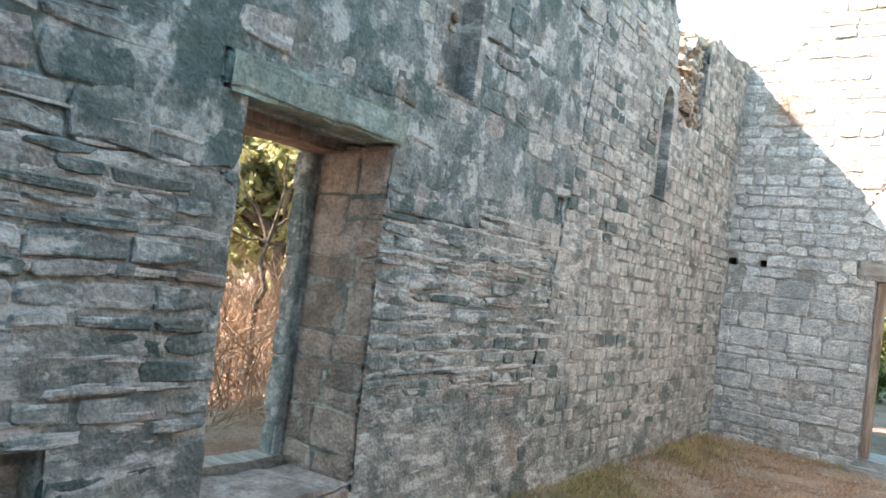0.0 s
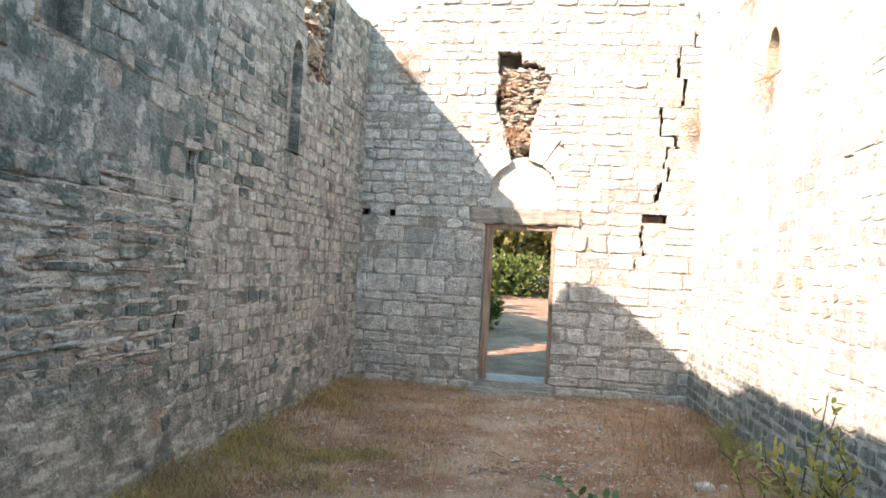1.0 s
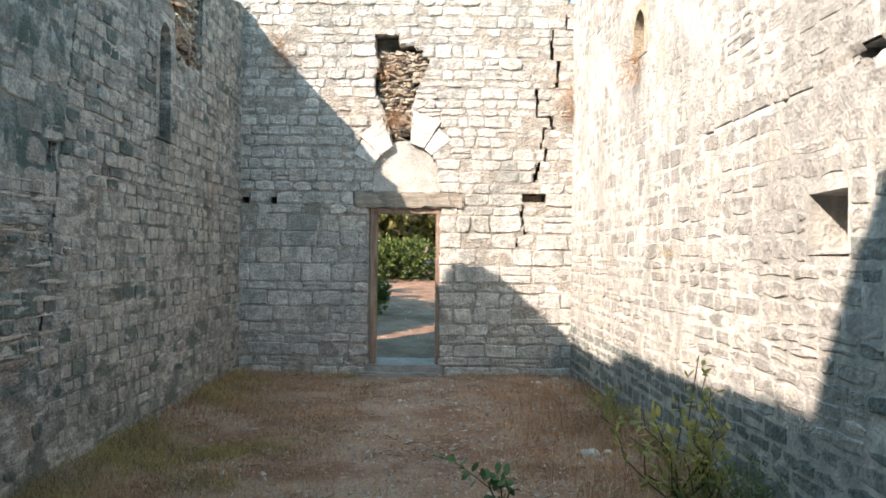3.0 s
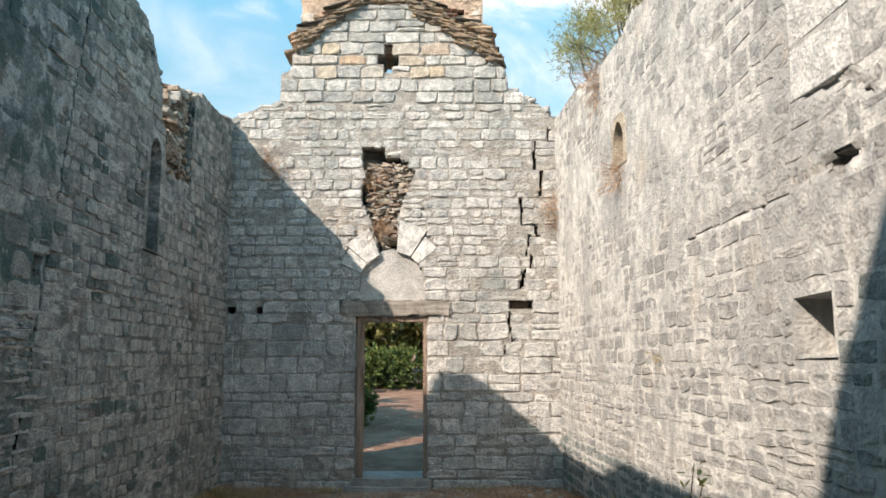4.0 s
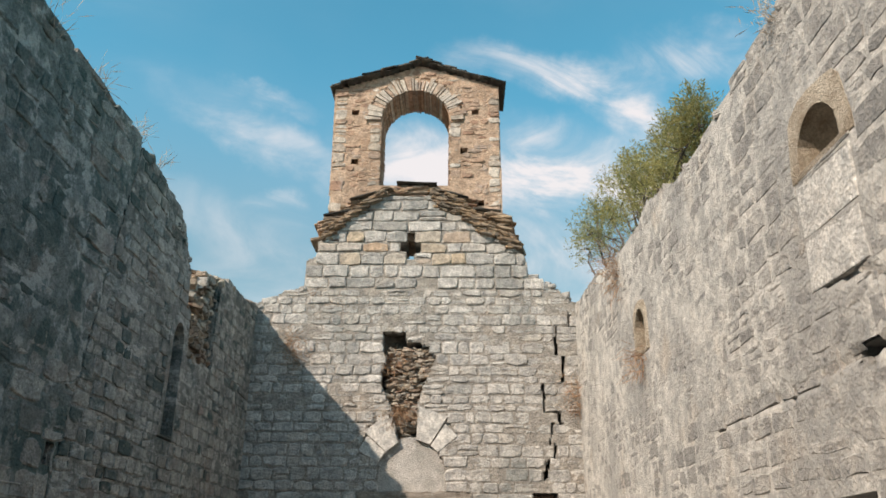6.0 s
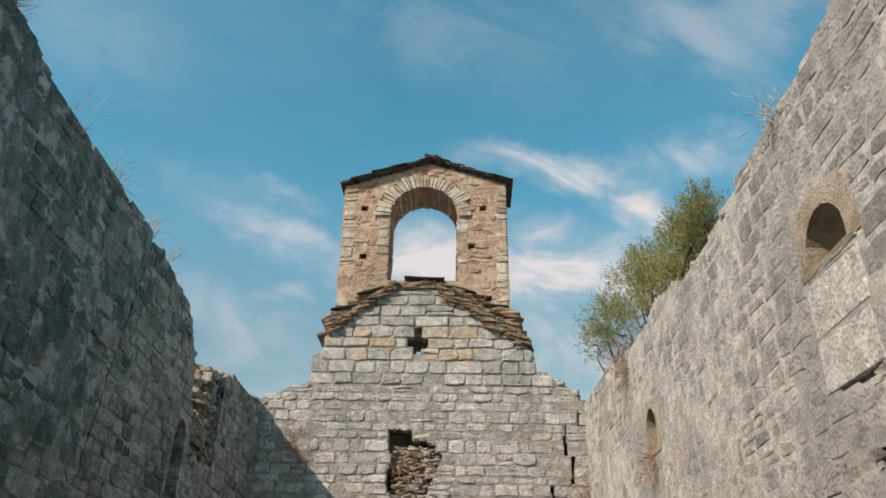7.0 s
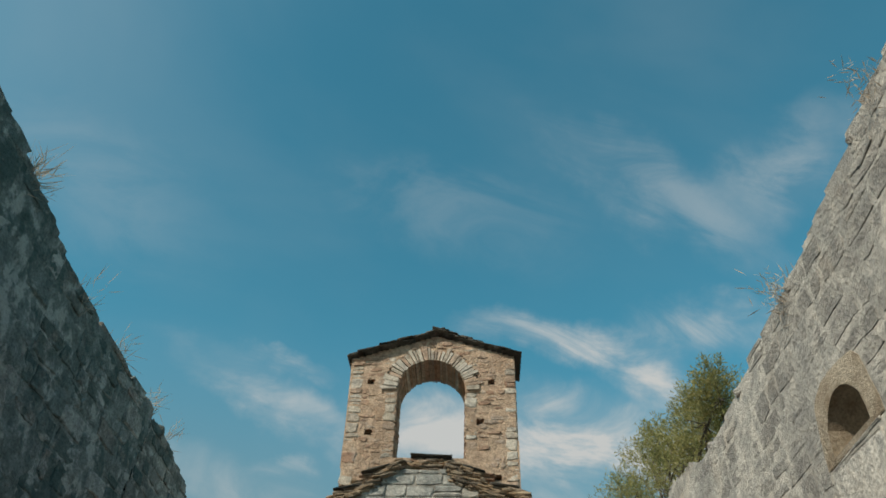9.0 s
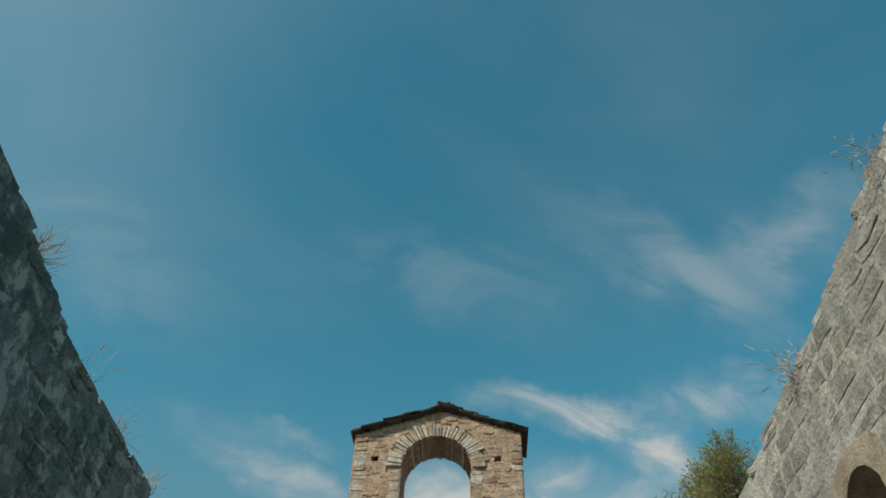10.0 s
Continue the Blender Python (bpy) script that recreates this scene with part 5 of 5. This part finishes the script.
# pale straw and flakes of stone
heap = Heap()
for x, y, z in scatter(7500, 0.1, 4.65, -8.8, -0.05, lambda x, y: 0.25 + 0.75 * patchy(x, y, 1.6, 6)):
    a = prng.uniform(0, 6.3)
    leaf_geo(heap, (x, y, z + 0.009), (math.cos(a), math.sin(a), prng.uniform(-0.05, 0.25)), (prng.uniform(-0.4, 0.4), prng.uniform(-0.4, 0.4), 1), prng.uniform(0.02, 0.1), prng.uniform(0.004, 0.011), prng)
tagged(part("straw", heap.verts, heap.faces, M_STRAW, label="pale broken straw strewn on the earth", kind="stuff"), category="straw")
heap = Heap()
for x, y, z in scatter(900, 0.2, 4.6, -8.4, -0.05, lambda x, y: 0.2 + 0.8 * max(0, 1 - abs(x - 3.3) / 1.6) * patchy(x, y, 1.2, 2)):
    m = Matrix.Translation((x, y, z + 0.012)) @ Euler((prng.uniform(-0.3, 0.3), prng.uniform(-0.3, 0.3), prng.uniform(0, 6))).to_matrix().to_4x4()
    heap.add(*block_geo(prng, prng.uniform(0.015, 0.06), prng.uniform(0.012, 0.04), prng.uniform(0.01, 0.02), 0.004, 0.004), m)
tagged(part("stone_chips", heap.verts, heap.faces, M_GRAVEL, label="flat pale chips of stone on the earth", kind="stuff"), category="stone chips")
# green grass along the wall and in a patch
pts = scatter(3800, 0, 1.0, -8.5, -0.6, lambda x, y: max(0, 1 - x / 0.75) * patchy(x, y, 0.9, 1))
heap = blades(pts, 0.16, 0.004, 2.3, prng)
for cx, cy, r, n in ((0.95, -4.2, 0.22, 700), (1.25, -4.0, 0.25, 300), (0.55, -4.6, 0.35, 500), (1.1, -5.1, 0.3, 260), (0.35, -6.0, 0.4, 700), (1.4, -0.12, 0.3, 250), (3.2, -0.12, 0.35, 250), (0.3, -7.2, 0.4, 500)):
    pts = []
    for k in range(n):
        x, y = prng.gauss(cx, r * 0.6), prng.gauss(cy, r * 0.45)
        if x > 0.02 and y < -0.03:
            pts.append((x, y, ground_z(x, y) - 0.004))
    blades(pts, 0.085, 0.005, 1.8, prng, heap)
tagged(part("grass", heap.verts, heap.faces, M_GRASS, label="short green and yellow grass by the wall", kind="stuff"), category="grass")


# loose stones
def loose_stone(x, y, s, label, seed):
    r = random.Random(seed)
    bm = bmesh.new()
    bmesh.ops.create_icosphere(bm, subdivisions=2, radius=1.0)
    for v in bm.verts:
        k = 1 + 0.28 * noise.noise(v.co * 1.3 + Vector((seed, 0, 0)))
        v.co = Vector((v.co.x * s * k, v.co.y * s * 0.75 * k, max(v.co.z * 0.55 * k, -0.3) * s))
    bm.verts.index_update()
    verts, faces = [v.co + Vector((x, y, ground_z(x, y) + 0.2 * s)) for v in bm.verts], [tuple(v.index for v in f.verts) for f in bm.faces]
    bm.free()
    ob = part("loose_stone", verts, faces, M_QUOIN, label=label, smooth=True)
    tagged(ob, category="stone", group="loose stones on the floor")


loose_stone(3.97, -4.12, 0.085, "pale rounded loose stone on bare earth", 3)
loose_stone(4.12, -4.05, 0.04, "small flat pale stone on bare earth", 5)
loose_stone(0.25, -6.2, 0.1, "whitish loose stone in the grass", 8)
loose_stone(4.2, -0.5, 0.05, "small pale stone by the wall", 12)
loose_stone(3.95, -0.75, 0.04, "small pale stone by the wall", 13)
loose_stone(4.3, -0.9, 0.035, "small pale stone by the wall", 14)


# saplings with round leaves
def sapling(stems, leaf, label, material, seed, thick=0.006, step=0.05, start=0.35):
    rng = random.Random(seed)
    root = new("sapling", None)
    root.empty_display_size = 0.05
    tagged(root, label, "sapling", "saplings on the floor")
    for pts in stems:
        wood, leaves = Heap(), Heap()
        tube(wood, pts, thick, thick * 0.3, 6)
        stem = part("stem", wood.verts, wood.faces, M_STEM, root, smooth=True)
        vs = [Vector(p) for p in pts]
        total = sum((b - a).length for a, b in zip(vs, vs[1:]))
        run = 0
        for a, b in zip(vs, vs[1:]):
            n = max(int((b - a).length / step), 1)
            for k in range(n):
                f = (run + (b - a).length * k / n) / total
                if f < start:
                    continue
                for j in range(rng.choice((2, 3, 4))):
                    p = a + (b - a) * (k / n)
                    d = (b - a).normalized() * 0.5 + aim(rng)
                    round_leaf(leaves, p + d * 0.012, d, Vector((0, 0, 1)) + aim(rng) * 0.7, leaf * rng.uniform(0.7, 1.25), leaf * rng.uniform(0.5, 0.75))
            run += (b - a).length
        part("leaves", leaves.verts, leaves.faces, material, stem, smooth=True)
    return root


sapling([[(3.2, -6.6, 0.0), (3.13, -6.6, 0.16), (3.07, -6.6, 0.35), (2.99, -6.6, 0.48), (2.87, -6.6, 0.57), (2.74, -6.6, 0.65)], [(3.06, -6.6, 0.36), (3.05, -6.58, 0.48), (3.02, -6.56, 0.57)], [(3.06, -6.6, 0.36), (3.09, -6.6, 0.46), (3.06, -6.62, 0.56)], [(3.2, -6.6, 0.12), (3.28, -6.55, 0.25), (3.3, -6.5, 0.34)]], 0.06, "young sapling with round green leaves on a leaning stem", M_SAPLING, 5, step=0.034)
sapling([[(3.0, -6.75, 0.0), (2.99, -6.75, 0.1), (3.0, -6.76, 0.2)], [(3.0, -6.75, 0.02), (3.03, -6.7, 0.12), (3.04, -6.68, 0.22)]], 0.055, "short leafy green sprout on bare earth", M_SAPLING, 6, start=0.2)
sapling([[(3.52, -6.8, 0.0), (3.5, -6.8, 0.12), (3.49, -6.82, 0.22)], [(3.52, -6.8, 0.02), (3.56, -6.78, 0.13), (3.6, -6.8, 0.2)]], 0.07, "short leafy green sprout on bare earth", M_SAPLING, 7, start=0.2)
sapling([[(4.3, -6.75, 0.0), (4.28, -6.75, 0.12), (4.26, -6.76, 0.22)], [(4.3, -6.75, 0.02), (4.35, -6.7, 0.12), (4.38, -6.68, 0.2)]], 0.07, "short leafy green sprout by the wall", M_SAPLING, 8, start=0.2)

# the shrub by the sunny wall
shrub = new("shrub", None)
shrub.empty_display_size = 0.1
tagged(shrub, "yellow-green leafy shrub with thin bare stems", "shrub")
srng = random.Random(21)
wood, leaves = Heap(), Heap()
tips = [(4.24, -5.95, 1.07), (4.31, -5.9, 0.98), (3.93, -5.9, 0.74), (3.68, -5.9, 0.7), (4.36, -5.8, 0.85), (4.1, -6.0, 0.84), (4.38, -5.95, 0.7), (4.18, -6.1, 0.72), (3.83, -6.0, 0.6), (4.33, -6.1, 0.55), (4.08, -5.8, 0.6), (4.26, -5.95, 0.6), (4.13, -6.05, 0.5), (3.98, -5.95, 0.7)]
for k, tip in enumerate(tips):
    line = bough((4.22 + srng.uniform(-0.08, 0.08), -5.95 + srng.uniform(-0.08, 0.08), 0.02), tip, srng, 6, 0.1)
    tube(wood, line, 0.008, 0.003, 5)
    for a, b in zip(line[2:], line[3:]):
        for j in range(10):
            p = a + (b - a) * srng.random()
            d = aim(srng) + Vector((0, 0, 0.5))
            round_leaf(leaves, p + aim(srng) * 0.05, d, Vector((0, 0, 1)) + aim(srng) * 0.8, srng.uniform(0.045, 0.085), srng.uniform(0.016, 0.032))
part("stem", wood.verts, wood.faces, M_STEM, shrub, smooth=True)
part("leaves", leaves.verts, leaves.faces, M_FIG, shrub)
shrub_low = new("bush", None)
shrub_low.empty_display_size = 0.1
tagged(shrub_low, "low dense dark green bush with dry stalks", "bush")
heap = crown_heap([(4.42, -6.0, 0.22, 0.22), (4.5, -5.75, 0.26, 0.2), (4.5, -6.25, 0.18, 0.2), (4.35, -6.0, 0.15, 0.2)], 340, 0.055, 0.012, srng, 0.8)
part("leaves", heap.verts, heap.faces, M_BUSH, shrub_low)
pts = [(min(srng.gauss(4.3, 0.22), 4.6), srng.gauss(-6.1, 0.3), 0.02) for k in range(420)]
heap = blades(pts, 0.34, 0.004, 1.7, srng)
part("dry_grass", heap.verts, heap.faces, M_STRAW, shrub_low, kind="stuff")
clump2 = new("bush", None)
clump2.empty_display_size = 0.1
tagged(clump2, "small olive-green bush against the wall foot", "bush")
heap = crown_heap([(4.36, -3.0, 0.16, 0.15), (4.4, -3.3, 0.12, 0.14)], 500, 0.05, 0.012, srng, 0.9)
part("leaves", heap.verts, heap.faces, M_OLIVE, clump2)


# tufts rooted in the masonry
def tuft(x, y, z, n, l, material, label, out=(0, -0.3, -0.3), spread=0.06, droop=0.5):
    heap = Heap()
    for k in range(n):
        p = Vector((x, y, z)) + Vector((prng.gauss(0, spread), prng.gauss(0, spread * 0.5), prng.gauss(0, spread)))
        d = aim(prng) * 0.8 + Vector(out)
        leaf_geo(heap, p, d, aim(prng), l * prng.uniform(0.5, 1.2), 0.006, prng)
    tagged(part("wall_tuft", heap.verts, heap.faces, material, label=label), category="tuft", group="tufts in the masonry")


tuft(0.58, -0.02, 4.28, 160, 0.22, M_DRY, "dry brown tuft rooted in a joint", spread=0.09)
tuft(0.5, -0.02, 4.42, 110, 0.2, M_DRY, "dry brown tuft rooted in a joint", spread=0.08)
tuft(4.44, -0.06, 3.75, 150, 0.2, M_DRY, "dry brown tuft in the wall corner", spread=0.1)
tuft(4.44, -0.06, 3.55, 100, 0.2, M_DRY, "dry brown tuft in the wall corner", spread=0.08)
tuft(2.02, 0.05, 3.5, 220, 0.3, M_DRY, "dry grey grass hanging in a broken hole", (0, -0.2, -0.7), 0.07)
tuft(1.95, 0.05, 4.15, 120, 0.2, M_DRY, "dry grey grass in a broken hole", (0, -0.3, -0.4), 0.08)
tuft(0.78, -0.02, 5.12, 30, 0.16, M_BRUSH, "reddish dry tuft on a ledge", (0, -0.1, 0.5), 0.04)
tuft(1.1, -0.02, 4.98, 30, 0.16, M_BRUSH, "reddish dry tuft on a ledge", (0, -0.1, 0.5), 0.04)
tuft(4.62, -2.45, 4.72, 320, 0.28, M_BRUSH, "orange dry tuft on the wall top", (-0.5, -0.1, 0.2), 0.12)
tuft(4.58, -2.5, 4.5, 140, 0.25, M_DRY, "dry tuft hanging from the wall top", (-0.4, 0, -0.5), 0.09)
tuft(4.55, -3.2, 3.44, 170, 0.2, M_DRY, "dry straw-coloured tuft under a slit window", (-0.4, 0, -0.6), 0.08)
tuft(4.6, -4.2, 1.66, 40, 0.1, M_GRASS, "small yellow-green tuft in a joint", (-0.6, 0, 0.1), 0.03)
for y, z, n in ((-7.05, 5.25, 150), (-6.0, 5.12, 40), (-5.3, 5.1, 40), (-4.5, 5.1, 50), (-3.9, 5.1, 30)):
    tuft(-0.05, y, z, n, 0.2, M_PALE, "pale dry grass on the wall top", (0.35, 0, 0.7), 0.07)
tuft(4.68, -6.6, 4.74, 240, 0.09, M_PALE, "dry reddish grass on the wall top", (-0.5, 0, 0.5), 0.08)
tuft(4.72, -8.05, 4.93, 120, 0.08, M_PALE, "dry grass on the wall top", (-0.5, 0, 0.5), 0.08)

# olive behind the sunny wall
OLIVE = [(5.45, 2.86, 7.28, 0.45), (5.55, 4.35, 7.54, 0.35), (5.65, 1.73, 7.32, 0.5), (5.45, -0.78, 6.34, 0.34), (5.55, 0.03, 6.36, 0.39), (5.65, 0.62, 7.2, 0.35), (5.45, -2.35, 6.18, 0.29), (5.55, -2.67, 6.3, 0.22), (5.65, -1.19, 6.56, 0.32), (5.45, 1.76, 6.72, 0.39), (5.55, -1.44, 6.03, 0.3), (5.65, -2.27, 6.07, 0.21)]
tree("olive_tree", (5.75, 0.2, 0.2), (5.6, 0.0, 4.4), OLIVE + [(x, y - 0.05, z + 0.9 * r, 0.45 * r) for x, y, z, r in OLIVE], 1150, 0.064, 0.014, M_OLIVE, "grey-green olive tree behind the wall", 31, 0.11, lift=0.9, shoot=0.5)

# outside the front doorway
HEDGE = [(prng.uniform(-3.5, 6.0), prng.uniform(12.5, 14.5), 0, prng.uniform(0.6, 1.0)) for k in range(22)]
for k in range(5):
    some = [(x, y, ground_z(x, y) + 0.45 * r, r) for x, y, z, r in HEDGE[k * 4 : k * 4 + 4]]
    x0, y0 = sum(c[0] for c in some) / 4, sum(c[1] for c in some) / 4
    tree("bush", (x0, y0, ground_z(x0, y0)), (x0, y0, ground_z(x0, y0) + 0.3), some, 1100, 0.15, 0.08, M_GREEN, "dense green bush beyond the doorway", 100 + k, 0.05, "bush")
for k, (x, y) in enumerate(((-2.0, 17.5), (0.6, 16.5), (2.6, 17.2), (4.6, 16.3), (7.0, 18.5), (-5, 19), (1.4, 15.6), (3.4, 15.8), (-0.6, 15.9), (1.9, 18.5))):
    z = ground_z(x, y)
    cl = [(x + prng.uniform(-1.3, 1.3), y + prng.uniform(-1, 1), z + prng.uniform(1.0, 3.8), prng.uniform(0.6, 1.0)) for j in range(10)]
    tree("tree", (x, y, z), (x, y, z + 1.2), cl, 900, 0.2, 0.1, M_BRIGHT if k % 3 else M_OLIVE, "sunlit green tree beyond the doorway", 140 + k, 0.13)
tree("bush", (1.25, 6.0, ground_z(1.25, 6.0)), (1.25, 6.0, 0.5), [(1.25, 6.0, 0.58, 0.3), (1.0, 6.1, 0.75, 0.35), (1.35, 6.0, 0.8, 0.2)], 900, 0.09, 0.04, M_GREEN, "dark green bush beside the path outside", 160, 0.03, "bush")

# unseen tree, added to dapple the ground beyond the front doorway
cl = [(-4.8 + prng.uniform(-2.0, 1.2), 3.4 + prng.uniform(-2.4, 2.4), prng.uniform(3.8, 6.2), prng.uniform(0.7, 1.0)) for k in range(30)]
tree("tree", (-4.6, 3.2, ground_z(-4.6, 3.2)), (-4.6, 3.2, 3.6), cl, 600, 0.22, 0.12, M_GREEN, "unseen leafy tree added to shade the path outside", 165, 0.18)

# second unseen tree, added for denser shade nearer the doorway
cl = [(-3.9 + prng.uniform(-1.6, 1.0), 1.0 + prng.uniform(-1.6, 1.6), prng.uniform(3.6, 6.4), prng.uniform(0.7, 1.0)) for k in range(26)]
tree("tree", (-3.9, 1.0, ground_z(-3.9, 1.0)), (-3.9, 1.0, 3.2), cl, 900, 0.22, 0.12, M_GREEN, "unseen leafy tree added to shade the path outside", 166, 0.18)

# outside the side doorway
SIDE = [(-9.5, -0.5, 6), (-7.5, -3.2, 5), (-10.5, 2.5, 6), (-6.8, 1.5, 5), (-12, -3, 7), (-5.0, 0.5, 4.5), (-6.2, -2.4, 4.5), (-8.5, -1.6, 6.5), (-5.2, -3.0, 3.4)]
for k, (x, y, h) in enumerate(SIDE):
    z = ground_z(x, y)
    cl = [(x + prng.uniform(-1.5, 1.5), y + prng.uniform(-1.5, 1.5), z + prng.uniform(0.8, h), prng.uniform(0.6, 1.1)) for j in range(10)]
    tree("tree", (x, y, z), (x, y, z + 1.2), cl, 800, 0.18, 0.09, M_BRIGHT, "yellow-green leafy tree outside the side doorway", 170 + k, 0.12)
tree("tree", (-2.55, -5.75, ground_z(-2.55, -5.75)), (-2.5, -5.72, 1.75), [(-2.2, -5.5, 2.5, 0.3), (-2.9, -5.9, 2.6, 0.35), (-2.5, -5.6, 2.9, 0.4), (-2.1, -5.2, 1.9, 0.12), (-2.9, -6.1, 1.9, 0.12)], 160, 0.08, 0.03, M_OLIVE, "thin dark-branched tree outside the side doorway", 190, 0.035)
heap = Heap()
brng = random.Random(9)
for k in range(900):
    x, y = brng.uniform(-4.5, -1.3), 0
    y = -7.4 + (-0.7 - x) * 0.9 + brng.gauss(0, 0.7)
    z = ground_z(x, y)
    line = bough((x, y, z), (x + brng.gauss(0, 0.6), y + brng.gauss(0, 0.6), z + brng.uniform(0.3, 1.15)), brng, 3, 0.15)
    tube(heap, line, 0.005, 0.002, 3)
tagged(part("dry_brush", heap.verts, heap.faces, M_BRUSH, label="tangled reddish-brown dry brush outside the doorway", kind="stuff"), category="brush")
# an unseen tree, added to keep the sun off the side doorway
cl = [(-0.6 - q + prng.uniform(-1.3, 1.3), -7.8 - 0.95 * q + prng.uniform(-1.3, 1.3), 1.5 + q + prng.uniform(-0.7, 0.7), prng.uniform(0.7, 1.0)) for q in (prng.uniform(2.2, 4.2) for k in range(26))]
tree("tree", (-3.8, -10.8, ground_z(-3.8, -10.8)), (-3.7, -10.7, 2.4), cl, 1300, 0.2, 0.11, M_GREEN, "unseen leafy tree added to shade the side doorway", 199, 0.14)
